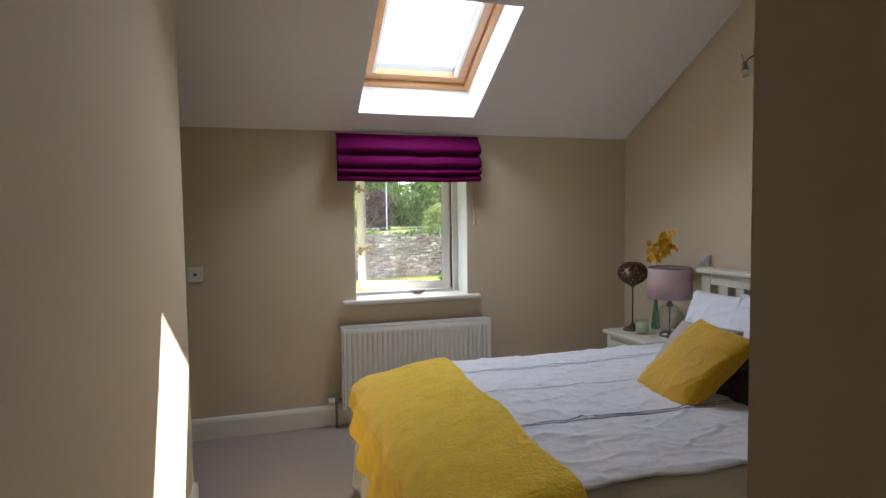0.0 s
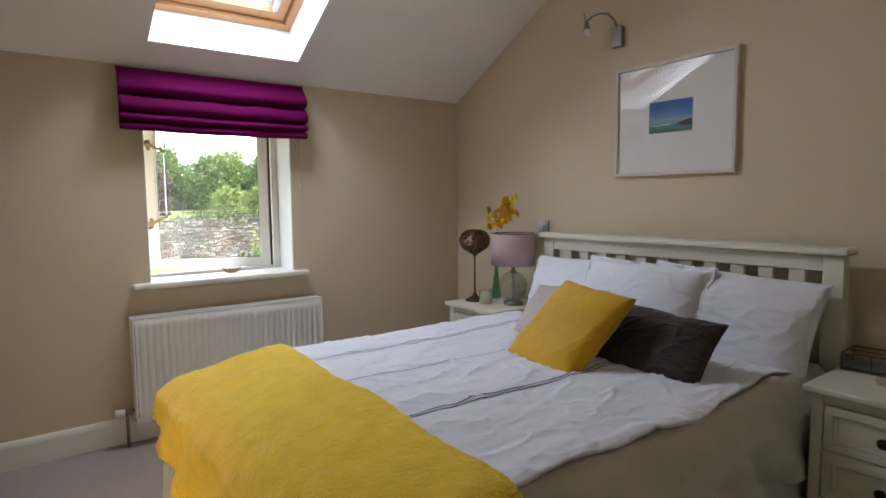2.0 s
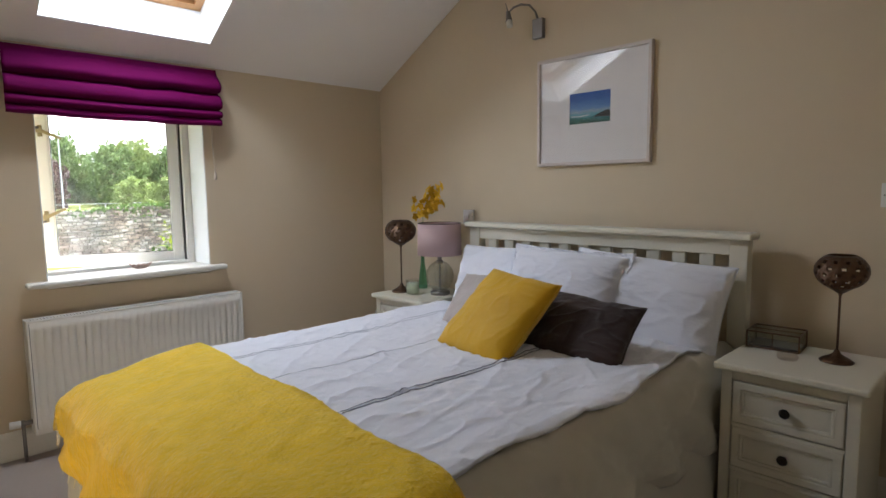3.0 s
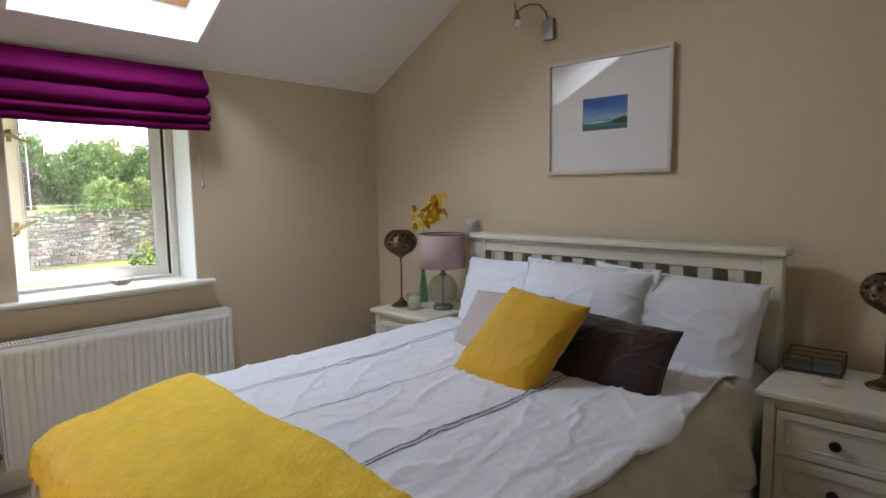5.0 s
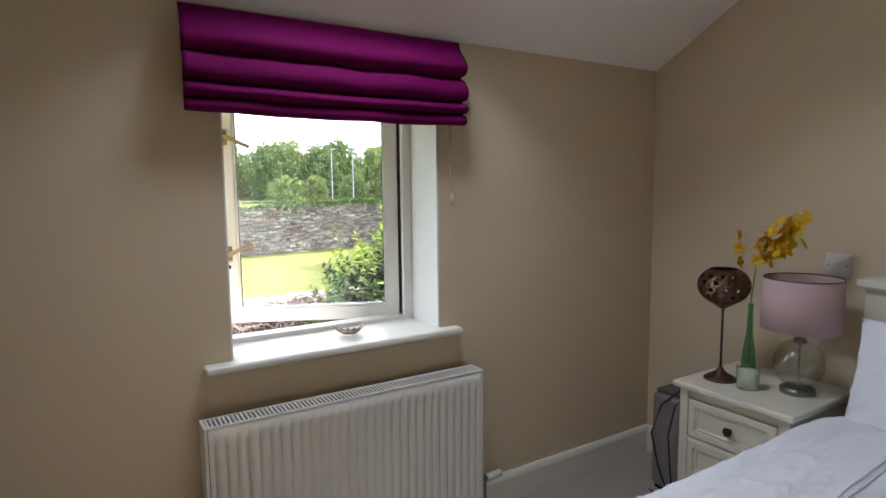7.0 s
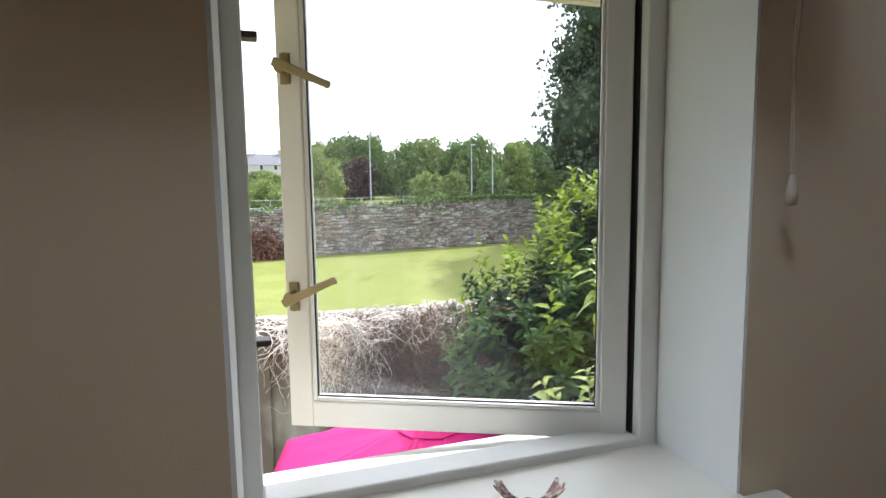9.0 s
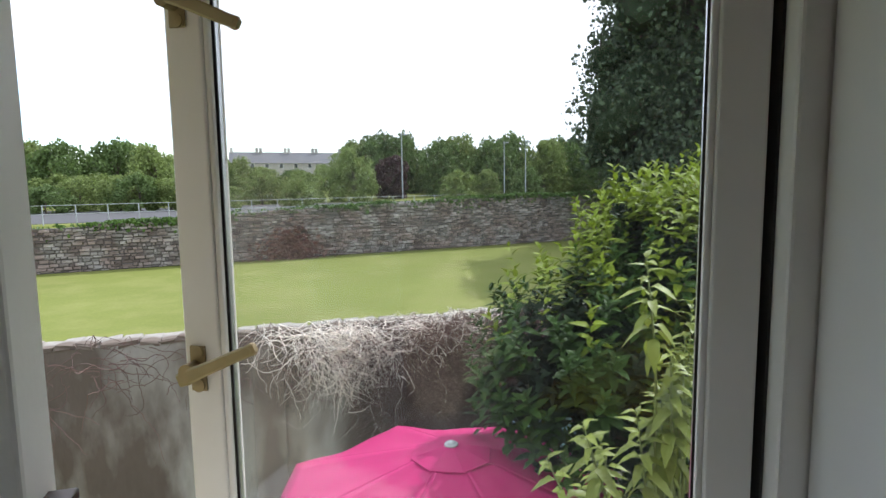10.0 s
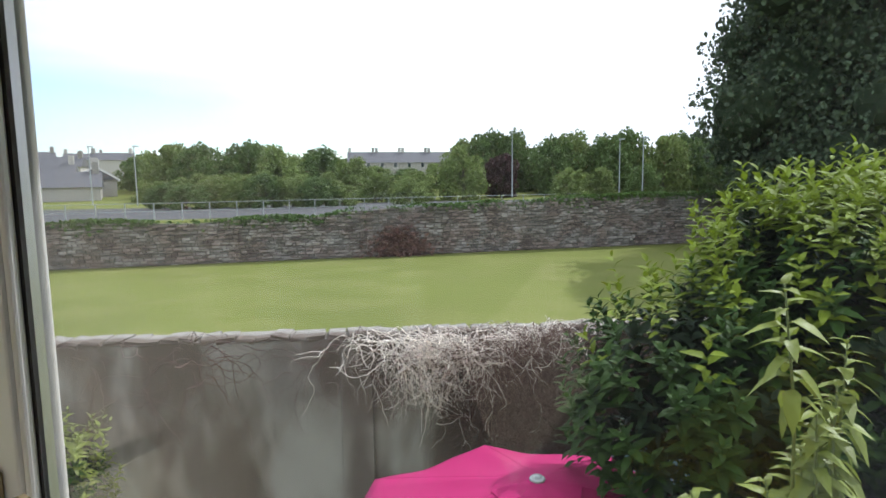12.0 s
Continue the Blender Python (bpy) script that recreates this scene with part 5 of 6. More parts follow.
# parasol seen from above
par = thing("parasol", (1.95, 7.06, GROUND), label="open magenta canvas garden parasol with a grey finial", category="parasol")
TIPZ, RAD = 2.388, 1.22
for k in range(8):
    a0, a1 = 2 * math.pi * (k + 0.13) / 8, 2 * math.pi * (k + 1.13) / 8

    def gore(u, v, a0=a0, a1=a1):
        a = a0 + (a1 - a0) * v
        chord = math.cos((a1 - a0) / 2) / math.cos(a - (a0 + a1) / 2)
        r = 0.03 + (RAD - 0.03) * u
        sag = 0.035 * math.sin(math.pi * v) * u + 0.012 * math.sin(v * 9 + u * 7 + a0) * u * math.sin(math.pi * v)
        return Vector((r * chord * math.cos(a), r * chord * math.sin(a), TIPZ - 0.36 * u ** 1.10 - sag))

    part("canopy_panel", cloth(gore, 14, 10, 0.002), PINK, par, "", True)
    tip = gore(1.0, 0.0)
    part("rib", tube([Vector((0.02, 0, TIPZ - 0.03)).lerp(tip, 0.02), tip - Vector((0, 0, 0.006))], 0.006, 6), STEEL, par)
part("pole", tube([(0, 0, 0.05), (0, 0, TIPZ + 0.01)], 0.019, 12), STEEL, par, "grey metal pole", True)
part("finial", lathe([(0, 0.0), (0.042, 0.0), (0.046, 0.012), (0.034, 0.022), (0.030, 0.016), (0.022, 0.030), (0, 0.034)], 20, (0, 0, TIPZ - 0.004)), STEEL, par, "grey dished finial", True)
part("vent_cap", lathe([(0.03, TIPZ + 0.004), (0.16, TIPZ - 0.024), (0.26, TIPZ - 0.052), (0.262, TIPZ - 0.056), (0.16, TIPZ - 0.028), (0.03, TIPZ)], 8), PINK, par, "small upper vent of magenta canvas")
part("base", lathe([(0, 0), (0.24, 0), (0.24, 0.05), (0.05, 0.09), (0.03, 0.25), (0, 0.25)], 28), CONCRETE, par, "round concrete foot")

# pale blue gate leaning by the wall
gate = thing("blue_gate", (3.40, 8.75, GROUND), 0, "pale blue painted plank gate by the garden wall", "gate")
BLUE = material("pale_blue_paint", (0.24, 0.38, 0.52), 0.6, vary=0.15, scale=6, per_object=0.15)
for k in range(6):
    part("plank", box(-0.42 + k * 0.14, -0.285 + k * 0.14, -0.012, 0.012, 0.04, 1.72, 0.003), BLUE, gate)
for z in (0.3, 1.4):
    part("batten", box(-0.42, 0.42, 0.012, 0.035, z, z + 0.1, 0.003), BLUE, gate)


# ---- plants ----
def add_leaf(verts, faces, m, length, width, droop):
    """One leaf: two halves folded along the midrib, bent towards the tip."""
    k = len(verts)
    for p in ((0, 0, 0), (-width * 0.42, length * 0.30, width * 0.16), (-width * 0.36, length * 0.66, width * 0.10 - droop * 0.4), (0, length, -droop), (width * 0.36, length * 0.66, width * 0.10 - droop * 0.4),
              (width * 0.42, length * 0.30, width * 0.16), (0, length * 0.32, 0), (0, length * 0.66, -droop * 0.4)):
        verts.append(tuple(m @ Vector(p)))
    faces.extend([(k, k + 6, k + 1), (k + 1, k + 6, k + 7, k + 2), (k + 2, k + 7, k + 3), (k, k + 5, k + 6), (k + 5, k + 4, k + 7, k + 6), (k + 4, k + 3, k + 7)])


def shoot(verts, faces, base, tip, n, length, width, r, droop=0.02, flat=0.9):
    """A leafy shoot: leaves spiral up a stem from base to tip."""
    axis = (tip - base)
    up_v = axis.normalized()
    side = up_v.orthogonal().normalized()
    fwd = up_v.cross(side)
    for k in range(n):
        f = (k + 0.5) / n
        a = k * 2.4 + r.uniform(-0.3, 0.3)
        out = (side * math.cos(a) + fwd * math.sin(a))
        tilt = flat * (1 - 0.65 * f) + r.uniform(-0.15, 0.15)
        yv = (out * math.sin(max(0.15, tilt * 1.35)) + up_v * math.cos(max(0.15, tilt * 1.35))).normalized()
        xv = yv.cross(up_v)
        xv = xv.normalized() if xv.length > 1e-4 else side
        zv = xv.cross(yv)
        s = (0.62 + 0.5 * math.sin(math.pi * min(1, 0.25 + f * 0.8))) * r.uniform(0.75, 1.15)
        m = Matrix.Translation(base + axis * f) @ Matrix((xv, yv, zv)).transposed().to_4x4()
        add_leaf(verts, faces, m, length * s, width * s, droop * s)


def leaf_mesh(name, verts, faces, mat, parent, label=""):
    me = bpy.data.meshes.new(name)
    me.from_pydata(verts, [], faces)
    me.materials.append(mat)
    me.polygons.foreach_set("use_smooth", [True] * len(me.polygons))
    ob = tagged(new(name, me), label, kind="stuff")
    ob.parent = parent
    return ob


def shrub(name, at, blobs, shoots, leaf, mats, seed, label, stems, young_from=0.0):
    """Upright shoots with whorled leaves over the outside of several round masses, and inner leaves coloured darker for
    shade.
    """
    ob = thing(name, at, label=label, category="shrub")
    r = random.Random(seed)
    for s in stems:
        part("stem", tube([Vector((s[0] * 0.3, s[1] * 0.3, 0)), Vector((s[0] * 0.7, s[1] * 0.7, s[2] * 0.5)), Vector(s)], 0.03, 7, taper=0.008), BARK, ob, "", True)
    outer, inner, young = ([], []), ([], []), ([], [])
    total = sum(b[3] ** 2 for b in blobs)
    for cx, cy, cz, rad, high in blobs:
        for k in range(int(shoots * rad * rad / total)):
            d = Vector((r.gauss(0, 1), r.gauss(0, 1), r.gauss(0.35, 0.8))).normalized()
            q = r.uniform(0.72, 1.0)
            c = Vector((cx + d.x * rad * q, cy + d.y * rad * q, cz + d.z * rad * high * q))
            lift = Vector((d.x * 0.5, d.y * 0.5, 0.9 + 0.3 * r.random())).normalized()
            size = r.uniform(0.7, 1.35)
            fresh = q > 0.82 and d.z > 0.28 - 0.25 * r.random() and c.z > young_from + r.gauss(0, 0.18)
            if fresh:
                size *= r.uniform(1.2, 2.5)
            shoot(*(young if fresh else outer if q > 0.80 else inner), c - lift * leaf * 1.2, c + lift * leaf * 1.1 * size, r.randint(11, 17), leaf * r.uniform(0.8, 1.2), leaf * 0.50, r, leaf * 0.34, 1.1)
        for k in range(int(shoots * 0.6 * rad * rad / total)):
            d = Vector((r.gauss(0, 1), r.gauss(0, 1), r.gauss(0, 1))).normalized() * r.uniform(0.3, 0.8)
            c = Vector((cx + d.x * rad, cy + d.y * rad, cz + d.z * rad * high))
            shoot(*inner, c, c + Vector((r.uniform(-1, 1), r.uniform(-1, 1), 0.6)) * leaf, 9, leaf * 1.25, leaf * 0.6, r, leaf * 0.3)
    leaf_mesh("crown", *outer, mats[0], ob)
    leaf_mesh("young_shoots", *young, mats[2], ob, "fresh yellow-green young shoots")
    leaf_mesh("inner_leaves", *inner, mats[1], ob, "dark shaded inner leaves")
    return ob


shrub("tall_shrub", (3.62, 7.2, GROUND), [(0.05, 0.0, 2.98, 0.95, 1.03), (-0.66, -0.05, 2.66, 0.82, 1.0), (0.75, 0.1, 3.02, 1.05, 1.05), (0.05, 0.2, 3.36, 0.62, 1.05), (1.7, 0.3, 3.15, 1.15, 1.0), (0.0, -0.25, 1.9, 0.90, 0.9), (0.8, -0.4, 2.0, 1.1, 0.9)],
      2300, 0.106, (LEAF, LEAF_SHADED, LEAF_YOUNG), 31, "tall leafy green shrub with upright bright shoots", [(-0.6, 0, 2.6), (0.1, 0.1, 3.1), (0.8, 0.1, 2.9), (-0.2, -0.3, 2.2)], 3.3)
front = thing("garden_shrub", (2.60, 5.75, GROUND), label="pale green broad-leaved shrub close to the window", category="shrub")
r5 = random.Random(44)
big_v, big_f = [], []
tops = []
for k in range(24):
    a, q = r5.uniform(0, 6.283), r5.random() ** 0.6
    x, y = 0.62 * q * math.cos(a), 0.5 * q * math.sin(a)
    tops.append(Vector((x, y, 3.42 - 0.95 * q * q - r5.uniform(0, 0.35))))
tops += [Vector((-0.22, -0.05, 3.72)), Vector((0.12, 0.1, 3.50)), Vector((-0.52, -0.1, 3.10)), Vector((-0.62, 0.0, 2.92))]
for tpt in tops:
    b = Vector((tpt.x * 0.7, tpt.y * 0.7, tpt.z - 0.42))
    part("stem", tube([Vector((tpt.x * 0.2, tpt.y * 0.2, 0)), Vector((tpt.x * 0.55, tpt.y * 0.55, tpt.z * 0.6)), b, tpt], 0.011, 5, taper=0.003), material("green_stem", (0.14, 0.18, 0.05), 0.6), front, "", True)
    shoot(big_v, big_f, b, tpt, r5.randint(18, 25), 0.104, 0.052, r5, 0.075, 1.5)
leaf_mesh("crown", big_v, big_f, LEAF_PALE, front)
shrub("low_shrub", (-1.75, 8.75, GROUND), [(0, 0, 1.55, 0.55, 1.0), (-0.6, 0.1, 1.35, 0.5, 1.0)], 170, 0.085, (LEAF_PALE, LEAF, LEAF_PALE), 57, "low yellow-green shrub against the garden wall", [(0, 0, 1.4), (-0.4, 0.1, 1.2)])

# ---- stone wall across the lawn ----
WDIR = Vector((1, 0.168, 0)).normalized()
WNRM = Vector((WDIR.y, -WDIR.x, 0))
ORIG = Vector((1.0, 37.0, 0))


def wall_top(s):
    if s < -4.4:
        return -0.42 + 0.10 * math.sin(s * 0.7)
    if s < -2.8:
        return -0.42 + (s + 4.4) / 1.6 * 0.38
    return -0.05 + min(1, (s + 2.8) / 17) * 0.55 + 0.04 * math.sin(s * 1.3)


far_wall = thing("stone_wall", ORIG + Vector((0, 0, GROUND)), label="old rubble stone wall across the end of the lawn", category="wall", kind="structure")
bm = bmesh.new()
s = -32.0
while s < 26:
    e = s + 1.0
    a, b = WDIR * s, WDIR * e
    t0, t1 = wall_top(s) - GROUND - 0.03, wall_top(e) - GROUND - 0.03
    hexa([a, b, b - WNRM * 0.5, a - WNRM * 0.5, a + Vector((0, 0, t0)), b + Vector((0, 0, t1)), b - WNRM * 0.5 + Vector((0, 0, t1)), a - WNRM * 0.5 + Vector((0, 0, t0))], bm)
    s = e
part("core", bm, MORTAR, far_wall, "dark mortar core")
rng = random.Random(8)
verts, faces = [], []
z = 0.02
while z < 3.4:
    h = rng.uniform(0.075, 0.19)
    s = -32 + rng.uniform(0, 0.4)
    while s < 26:
        w = rng.uniform(0.14, 0.52)
        if z + h * 0.6 < wall_top(s + w / 2) - GROUND:
            g, p = 0.012, rng.uniform(0.03, 0.10)
            zz = z + rng.uniform(-0.035, 0.035)
            k = len(verts)
            for (ds, dz) in ((g, g), (w - g, g + rng.uniform(-0.01, 0.02)), (w - g * 1.5, h - g), (g * 1.5, h - g + rng.uniform(-0.02, 0.01))):
                verts.append(tuple(WDIR * (s + ds) + Vector((0, 0, zz + dz))))
            for (ds, dz) in ((g + 0.02, g + 0.015), (w - g - 0.02, g + 0.015), (w - g - 0.03, h - g - 0.015), (g + 0.025, h - g - 0.02)):
                verts.append(tuple(WDIR * (s + ds) + Vector((0, 0, zz + dz)) + WNRM * p))
            faces.extend([(k + 4, k + 5, k + 6, k + 7), (k, k + 1, k + 5, k + 4), (k + 1, k + 2, k + 6, k + 5), (k + 2, k + 3, k + 7, k + 6), (k + 3, k, k + 4, k + 7)])
        s += w
    z += h
me = bpy.data.meshes.new("stone_course")
me.from_pydata(verts, [], faces)
me.materials.append(STONE)
o = tagged(new("stone_course", me), "uneven courses of grey-brown rubble stone", kind="stuff")
o.parent = far_wall

IVY = material("wall_ivy", (0.075, 0.14, 0.022), 0.6, vary=0.2, scale=1.0, per_island=0.7, translucent=0.25)
DRY = material("dry_brush", (0.15, 0.075, 0.055), 0.9, vary=0.3, scale=1, per_island=0.7)


def scatter_leaves(name, n, place, size, mat, parent, seed, label=""):
    """Many small bent leaf sprays about the places given."""
    r = random.Random(seed)
    vs, fs = [], []
    for k in range(n):
        c = place(r)
        m = Matrix.Translation(c) @ Euler((r.uniform(0, 6.28), r.uniform(0, 6.28), r.uniform(0, 6.28))).to_matrix().to_4x4()
        q = size * r.uniform(0.5, 1.3)
        i = len(vs)
        for p in ((-0.5, 0, 0), (-0.15, 0.42, 0.12), (0.45, 0.25, 0.0), (0.5, -0.2, 0.1), (0.0, -0.45, -0.05), (0, 0, 0.18)):
            vs.append(tuple(m @ (Vector(p) * q)))
        fs.extend([(i, i + 1, i + 5), (i + 1, i + 2, i + 5), (i + 2, i + 3, i + 5), (i + 3, i + 4, i + 5), (i + 4, i, i + 5)])
    me = bpy.data.meshes.new(name)
    me.from_pydata(vs, [], fs)
    me.materials.append(mat)
    o = tagged(new(name, me), label, kind="stuff")
    if parent:
        o.parent = parent
    return o


def ivy_place(r):
    while True:
        s = r.uniform(-30, 24)
        thick = noise.noise(Vector((s * 0.22, 3.3, 0.0))) + (0.35 if 5 < s < 24 else 0) + (0.2 if -16 < s < -8 else 0)
        if r.random() < max(0.06, thick + 0.1):
            break
    drop = abs(r.gauss(0, 0.22 + 0.5 * max(0, noise.noise(Vector((s * 0.4, 8.0, 0))))))
    return WDIR * s + WNRM * r.uniform(-0.4, 0.13) + Vector((0, 0, wall_top(s) - GROUND + 0.12 - drop))


scatter_leaves("ivy", 8500, ivy_place, 0.19, IVY, far_wall, 12, "green ivy trailing over the wall top")


def brush_place(r):
    z = abs(r.gauss(0.65, 0.5))
    s = r.gauss(0.1, 1.05 - 0.3 * min(2.0, z))
    return WDIR * s + WNRM * r.uniform(0.1, 0.7) + Vector((0, 0, z))


scatter_leaves("dry_brush", 1500, brush_place, 0.16, DRY, far_wall, 13, "dry brown brush at the foot of the wall")

# railing along the road behind the wall
rail_th = thing("railing", ORIG + WNRM * -3.4, label="pale metal pedestrian railing along the road", category="railing")
def rail_z(s):
    return -0.52 + (s + 30) * 0.004
for k in range(30):
    s = -30 + k * 1.5
    p = WDIR * s
    z = rail_z(s)
    part("post", box(p.x - 0.022, p.x + 0.022, p.y - 0.022, p.y + 0.022, z - 0.1, z + 0.95), STEEL, rail_th)
for dz in (0.48, 0.94):
    part("rail", tube([WDIR * -30.2 + Vector((0, 0, rail_z(-30) + dz)), WDIR * 13.8 + Vector((0, 0, rail_z(14) + dz))], 0.018, 6), STEEL, rail_th)

# ---- trees ----
TREE_MATS = [material("oak_leaf", (0.105, 0.160, 0.042), 0.7, vary=0.2, scale=0.5, per_island=0.7, translucent=0.22, per_object=0.15),
             material("ash_leaf", (0.180, 0.235, 0.065), 0.7, vary=0.2, scale=0.5, per_island=0.7, translucent=0.25, per_object=0.15),
             material("copper_leaf", (0.060, 0.030, 0.026), 0.7, vary=0.2, scale=0.5, per_island=0.6, translucent=0.15),
             material("dark_evergreen", (0.055, 0.082, 0.037), 0.7, vary=0.25, scale=0.4, per_island=0.7, translucent=0.10)]


# near-black colour that stands for the shaded gaps between leaf sprays
GAP_SHADE = material("foliage_gap_shade", (0.026, 0.038, 0.019), 0.9, vary=0.4, scale=0.8, bump=0.9, bump_scale=3, gloss=0.05)


def tree(name, at, height, wide, mat, seed, label, leaves=1500, leaf=0.42, low=0.18, lobes=17, dense=0.0):
    """A trunk with limbs and a crown of leaf sprays gathered in uneven lobes with gaps between."""
    ob = thing(name, at, label=label, category="tree")
    r = random.Random(seed)
    bm = tube([(0, 0, 0), (0.03 * height * r.uniform(-1, 1), 0, height * 0.25), (0.05 * height * r.uniform(-1, 1), 0.03 * height, height * 0.6)], height * 0.028, 9, taper=height * 0.010)
    centres = []
    for k in range(lobes):
        f = low + (1 - low) * (k + 0.5) / lobes
        prof = math.sin(math.pi * min(1, 0.16 + 0.80 * (f - low) / (1 - low))) ** 0.7
        a = k * 2.4 + r.uniform(-0.5, 0.5)
        q = prof * wide * r.uniform(0.30, 0.78)
        c = Vector((q * math.cos(a), q * math.sin(a), height * f * r.uniform(0.93, 1.03)))
        centres.append((c, wide * r.uniform(0.24, 0.42) * (0.6 + 0.4 * prof)))
        s = Vector((0, 0, height * max(0.12, f * 0.6 - 0.05)))
        tube([s, s.lerp(c, 0.5) + Vector((0, 0, 0.04 * height)), c], height * 0.008, 5, bm, height * 0.002)
    part("trunk", bm, BARK, ob, "grey-brown trunk and limbs")

    # filler cores added inside the lobes, their dark colour read as shade
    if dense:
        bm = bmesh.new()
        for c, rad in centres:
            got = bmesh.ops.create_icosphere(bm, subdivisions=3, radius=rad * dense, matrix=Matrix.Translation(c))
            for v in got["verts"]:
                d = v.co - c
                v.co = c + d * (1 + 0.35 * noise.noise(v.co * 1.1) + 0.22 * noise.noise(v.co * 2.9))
        tagged(part("inner_foliage", bm, GAP_SHADE, ob, "dark filler cores standing for shaded gaps in the crown"), kind="stuff")

    def place(rr):
        c, rad = rr.choice(centres)
        d = Vector((rr.gauss(0, 1), rr.gauss(0, 1), rr.gauss(0, 1))).normalized() * rad * (rr.uniform(0.45, 1.05) if dense else rr.uniform(0.35, 1.0))
        return c + Vector((d.x, d.y, d.z * 0.85))

    scatter_leaves("crown", leaves, place, leaf, mat, ob, seed + 1)
    return ob


def row_label(kind):
    return {0: "full-crowned dark green broadleaf tree beyond the wall", 1: "fresh green broadleaf tree beyond the wall", 2: "small copper-leaved tree beyond the wall"}[kind]


protos = {}
rng = random.Random(77)
belt = [(-34, 78, 8.0, 4.2, 0), (-28, 80, 8.6, 4.6, 1), (-23, 76, 8.4, 4.4, 0), (-18, 79, 8.8, 4.6, 0), (-13.5, 77, 8.2, 4.2, 1), (-9, 82, 8.0, 4.2, 0), (-4.5, 74, 6.4, 3.4, 1),
        (-6.5, 64, 3.4, 2.6, 1), (-1.5, 68, 4.2, 2.8, 1), (3.0, 70, 4.6, 3.0, 1), (2.4, 60, 3.4, 2.4, 1),
        (8.6, 72, 8.0, 3.6, 1), (14.0, 86, 10.8, 4.6, 0), (13.8, 76, 7.0, 2.8, 2), (17.6, 88, 11.0, 4.6, 0), (21.5, 80, 9.6, 4.2, 0), (25.5, 86, 10.8, 4.8, 1), (20.0, 68, 4.0, 2.4, 1),
        (29.5, 82, 10.0, 4.6, 0), (33.5, 86, 11.2, 5.0, 0), (37.5, 82, 10.2, 4.6, 1), (41.5, 86, 10.6, 4.8, 0), (45, 80, 9.0, 4.6, 0), (24.0, 70, 4.6, 2.6, 1), (30.5, 72, 5.0, 2.8, 0),
        (-48, 95, 9.0, 5.0, 0), (-42, 90, 8.8, 5.0, 1), (-56, 100, 9.5, 5.4, 0)]
belt += [(x + rng.uniform(-1, 1), 92 + rng.uniform(-4, 6), rng.uniform(6.5, 8.5) * (1.25 if x > 8 else 1.0), 5.0, rng.choice((0, 0, 1))) for x in range(-66, 62, 6) if not -12 < x < 12]
belt += [(-8.5, 92, 5.0, 4.0, 0), (-3.0, 96, 4.6, 3.6, 1), (2.5, 94, 4.2, 3.6, 0), (7.0, 98, 5.0, 4.0, 1), (11.0, 95, 6.0, 4.4, 0)]
belt += [(x + rng.uniform(-1, 1), 72 + rng.uniform(-2, 3), rng.uniform(3.0, 4.6), 3.4, 1) for x in range(-26, -4, 4)]
belt += [(-20 + 2.3 * k + rng.uniform(-0.6, 0.6), 57 + rng.uniform(-1.5, 2.5), rng.uniform(2.6, 4.2), 2.3, rng.choice((0, 1, 1))) for k in range(8)]
belt = [b for b in belt if (b[0] - 1.2) / (b[1] - 4) > -0.44]
for x, y, h, w, kind in belt:
    h, w = h * 0.72, w * 1.05
    if kind not in protos:
        protos[kind] = (tree("tree", (x, y, terrain(x, y) - 0.05), h, w, TREE_MATS[kind], 100 + kind, row_label(kind), 4400, 0.34, 0.04), h, w)
        protos[kind][0]["group"] = "tree belt beyond the wall"
        continue
    base, bh, bw = protos[kind]
    copy_thing(base, Matrix.Translation((x, y, terrain(x, y) - 0.05)) @ Matrix.Rotation(rng.uniform(0, 6.28), 4, "Z") @ Matrix.Diagonal((w / bw, w / bw, h / bh, 1)))
tree("sapling", (12.0, 40.3, terrain(12.0, 40.3) - 0.05), 4.1, 1.35, TREE_MATS[1], 140, "bright green young tree poking over the stone wall", 1100, 0.22, 0.3, 12)
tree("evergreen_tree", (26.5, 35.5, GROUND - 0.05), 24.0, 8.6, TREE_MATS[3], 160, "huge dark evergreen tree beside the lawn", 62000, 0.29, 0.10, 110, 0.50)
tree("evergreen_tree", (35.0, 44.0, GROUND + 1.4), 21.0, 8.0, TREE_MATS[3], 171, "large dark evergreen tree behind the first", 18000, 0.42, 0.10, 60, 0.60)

# far wooded ridge
def ridge_place(r):
    x = r.uniform(-260, 240)
    y = 330 + r.uniform(-30, 60)
    return Vector((x, y, terrain(x, y) + abs(r.gauss(2.5, 2.2)) + 2.2 * noise.noise(Vector((x * 0.03, 0.5, 0)))))


tagged(scatter_leaves("far_woods", 6000, ridge_place, 4.2, TREE_MATS[0], None, 190), "dark wooded ridge on the skyline", "woods")

# ---- houses, lamp posts, cars ----
RENDER_W = material("pale_house_render", (0.40, 0.38, 0.35), 0.9, vary=0.08, scale=0.5, per_object=0.6)
SLATE = material("grey_slate", (0.115, 0.115, 0.125), 0.7, vary=0.2, scale=0.8, fine=0.1, fine_scale=6)
DARKGLASS = material("dark_window_glass", (0.05, 0.06, 0.07), 0.1, vary=0.1)


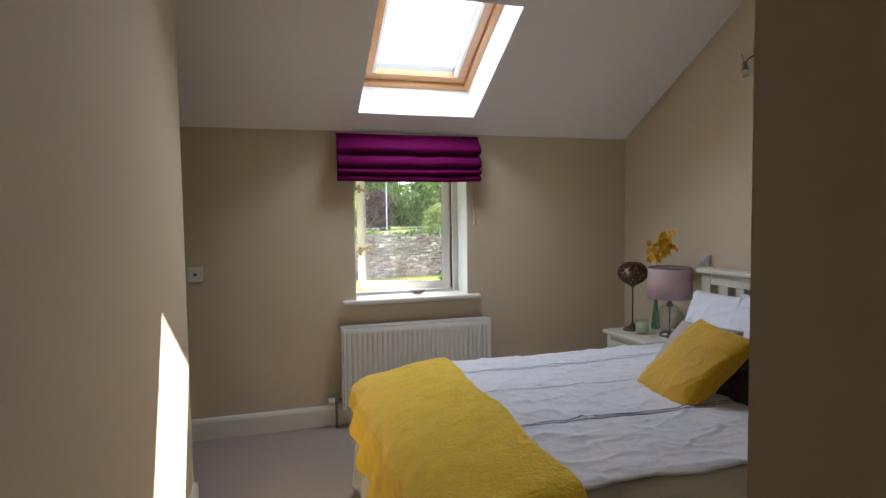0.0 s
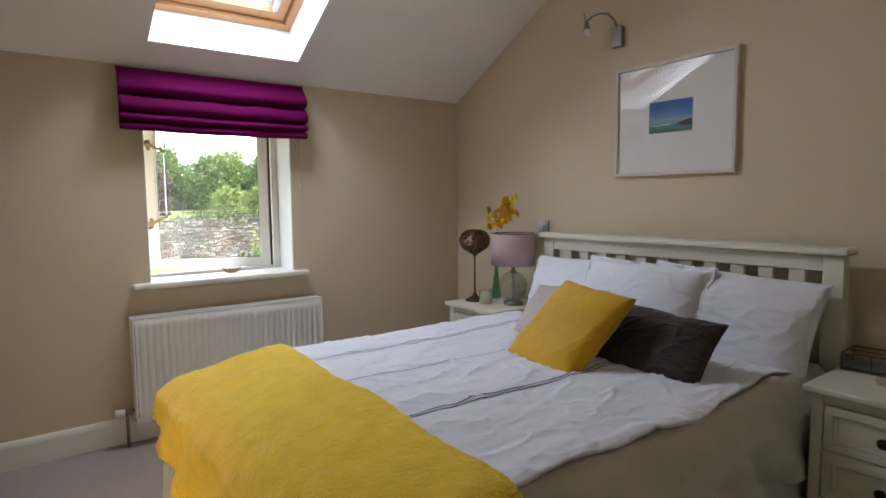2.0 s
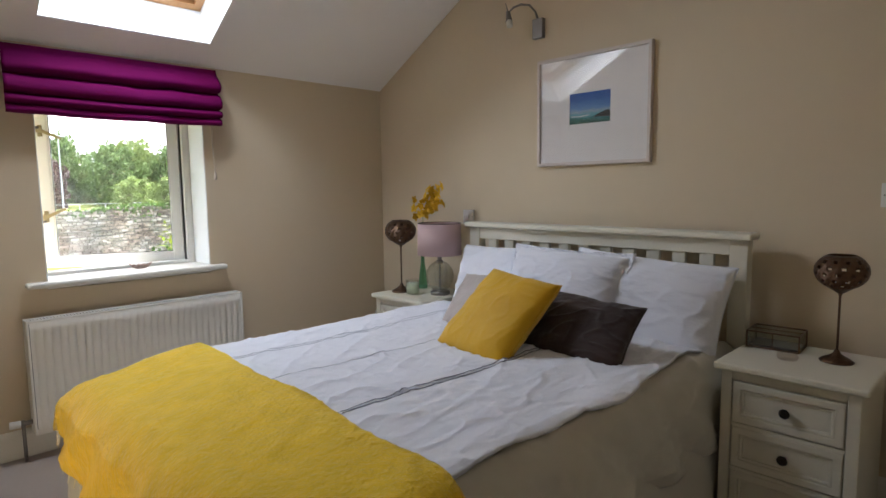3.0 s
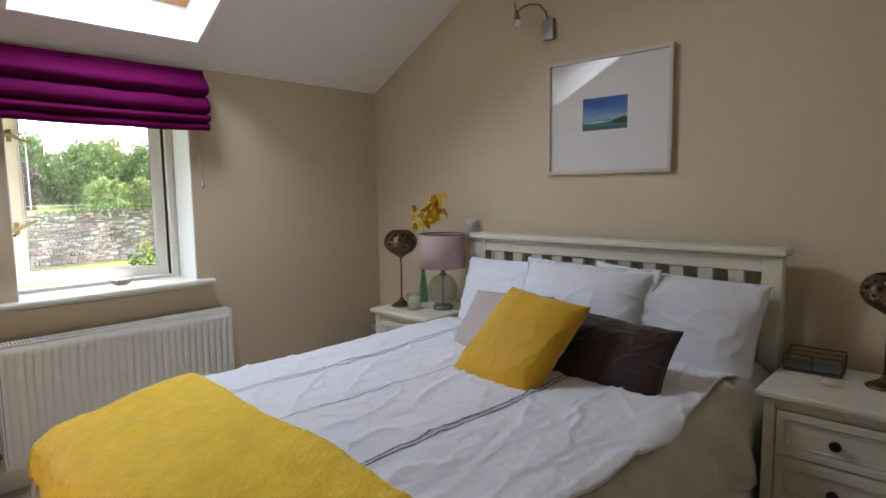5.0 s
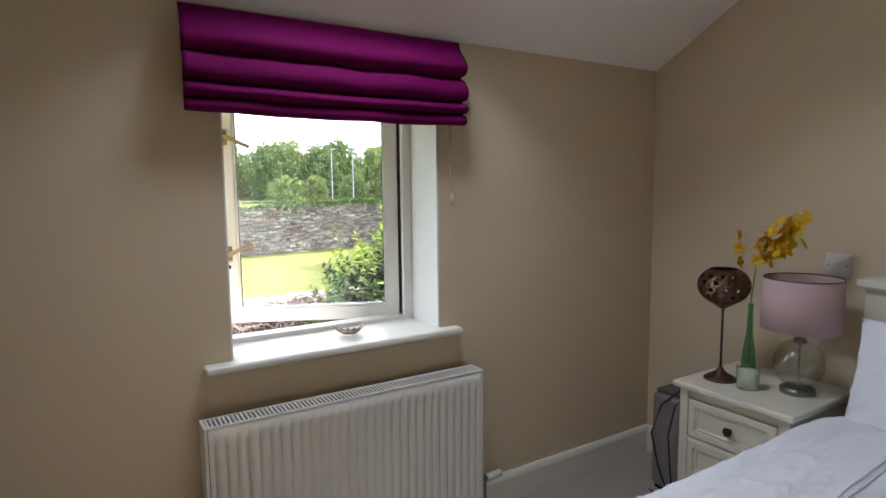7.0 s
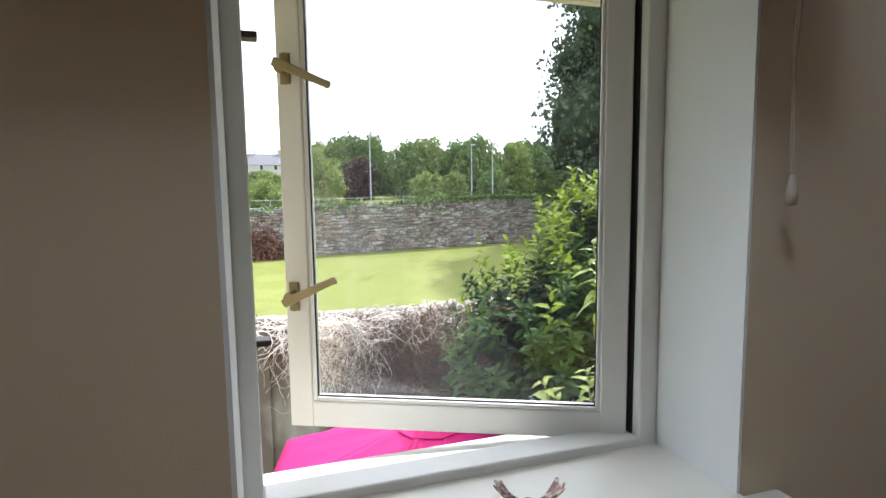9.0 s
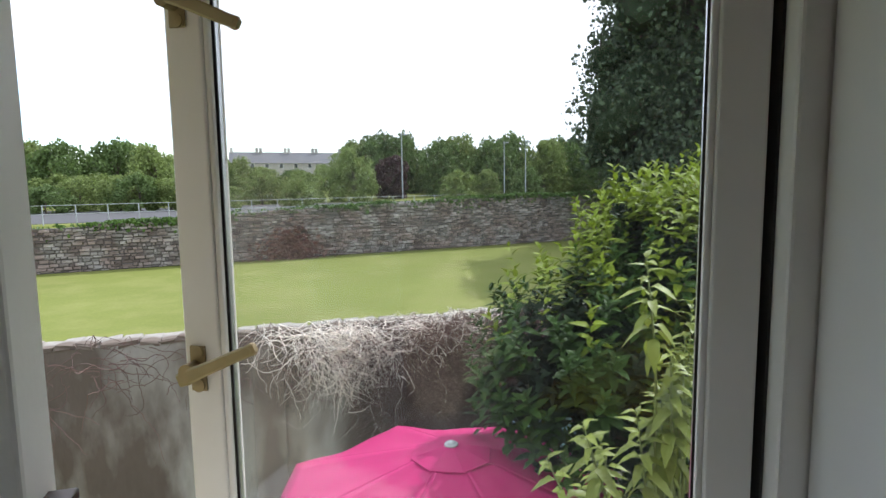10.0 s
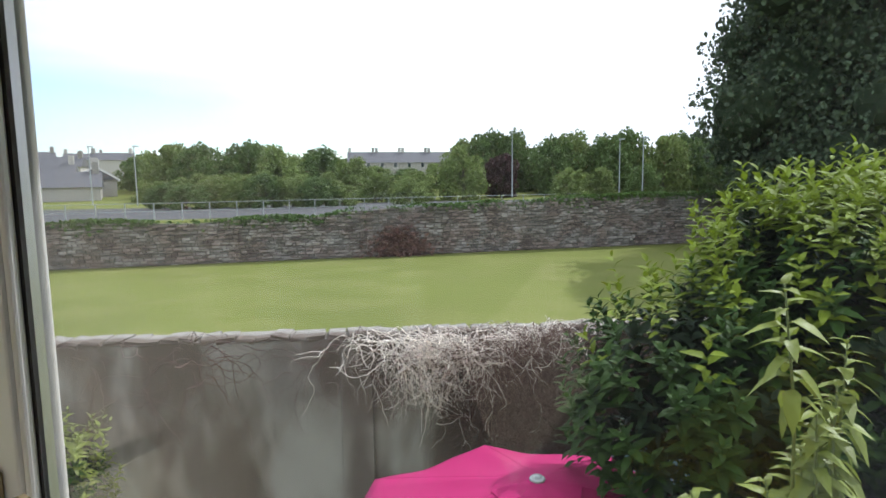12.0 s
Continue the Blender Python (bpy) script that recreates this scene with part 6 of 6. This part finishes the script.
def house(at, w, d, h, rz, label, group, wall_mat):
    ob = thing("house", at, rz, label, "house", group)
    part("wall", box(-w / 2, w / 2, -d / 2, d / 2, -2, h, 0.03), wall_mat, ob, "rendered walls")
    rise = d * 0.36
    roof = part("roof", prism([(-d / 2 - 0.3, h - 0.1), (d / 2 + 0.3, h - 0.1), (0, h + rise)], "x", -w / 2 - 0.2, w / 2 + 0.2), SLATE, ob, "grey slate roof")
    for sx in (-1, 1):
        x = sx * (w / 2 - 0.45)
        ch = part("chimney", box(x - 0.35, x + 0.35, -0.45, 0.45, h + rise - 0.7, h + rise + 1.1, 0.03), wall_mat, roof)
    n = max(2, int(w / 2.6))
    for fl in range(2):
        for k in range(n):
            x = -w / 2 + (k + 0.5) * w / n
            z = 0.9 + fl * 2.7
            if z + 1.3 > h:
                continue
            wd = part("window", box(x - 0.5, x + 0.5, -d / 2 - 0.04, -d / 2 + 0.05, z, z + 1.3, 0.01), CASEMENT, ob, "white window frame")
            part("pane", box(x - 0.42, x + 0.42, -d / 2 - 0.06, -d / 2 - 0.035, z + 0.08, z + 1.22), DARKGLASS, wd)
    return ob


terr = house((-9, 160, 2.3), 7, 8, 5.0, 4, "terraced house with pale walls and a slate roof", "terraced houses", RENDER_W)
for k in range(1, 5):
    copy_thing(terr, pose(-9 + 7.05 * k * 0.995, 160 + 0.5 * k, 2.3 - 0.02 * k, 0, 0, 4))
gable = house((-39.0, 84, terrain(-39, 84) - 0.2), 7.0, 4.6, 2.3, 116, "low grey gabled house with white bargeboards", "hillside houses", RENDER_W)
for sy in (-1, 1):
    for x0 in (-3.78, 3.70):
        part("bargeboard", hexa([(x0, sy * 2.72, 2.02), (x0 + 0.08, sy * 2.72, 2.02), (x0 + 0.08, 0, 3.80), (x0, 0, 3.80), (x0, sy * 2.72, 2.30), (x0 + 0.08, sy * 2.72, 2.30), (x0 + 0.08, 0, 4.08), (x0, 0, 4.08)]), CASEMENT, gable, "white bargeboard")
bung = house((-39.5, 76, terrain(-39.5, 76) - 0.4), 9.0, 5.0, 2.0, 24, "long low bungalow with a pale grey roof", "hillside houses", RENDER_W)
for x, y, dz, rz in ((-53, 96, 0.4, 22), (-62, 116, 1.2, 14), (-74, 128, 2.2, 30), (-68, 150, 2.0, 10), (-84, 168, 2.5, 24), (-58, 160, 1.6, 6)):
    copy_thing(bung, pose(x, y, terrain(x, y) + dz, 0, 0, rz))


def lamp_post(at):
    ob = thing("lamp_post", at, label="tall slim grey lamp post by the road", category="street lamp", group="lamp posts")
    part("pole", tube([(0, 0, 0), (0, 0, 6.2)], 0.07, 8, taper=0.045), STEEL, ob)
    part("lantern", box(-0.12, 0.5, -0.09, 0.09, 6.15, 6.27, 0.03), STEEL, ob)
    return ob


lp = lamp_post((12.1, 60, 0.0))
for x, y in ((25.2, 60), (23.6, 62), (-26, 66), (-31.5, 68)):
    copy_thing(lp, pose(x, y, terrain(x, y)))


def car(at, rz, paint, label):
    ob = thing("parked_car", at, rz, label, "car", "parked cars")
    bm = box(-2.1, 2.1, -0.85, 0.85, 0.28, 0.85, 0.16, seg=3)
    part("body", bm, paint, ob, "painted body", True)
    part("cabin", hexa([(-1.3, -0.78, 0.82), (1.2, -0.78, 0.82), (1.2, 0.78, 0.82), (-1.3, 0.78, 0.82), (-0.9, -0.62, 1.42), (0.5, -0.62, 1.42), (0.5, 0.62, 1.42), (-0.9, 0.62, 1.42)]), DARKGLASS, ob, "dark glazed cabin")
    part("roof", box(-0.92, 0.52, -0.64, 0.64, 1.41, 1.47, 0.02), paint, ob)
    for x in (-1.3, 1.3):
        for y in (-0.82, 0.82):
            wv = part("wheel", tube([(x, y - 0.1, 0.32), (x, y + 0.1, 0.32)], 0.32, 16), BLACK, ob, "black tyre")
            part("hub", tube([(x, y - 0.11, 0.32), (x, y + 0.11, 0.32)], 0.18, 12), STEEL, wv)
    return ob


SILVER = material("silver_car_paint", (0.22, 0.23, 0.25), 0.3, 0.6)
first = car((-2.6, 73, terrain(-2.6, 73)), 8, SILVER, "silver parked car by the road")
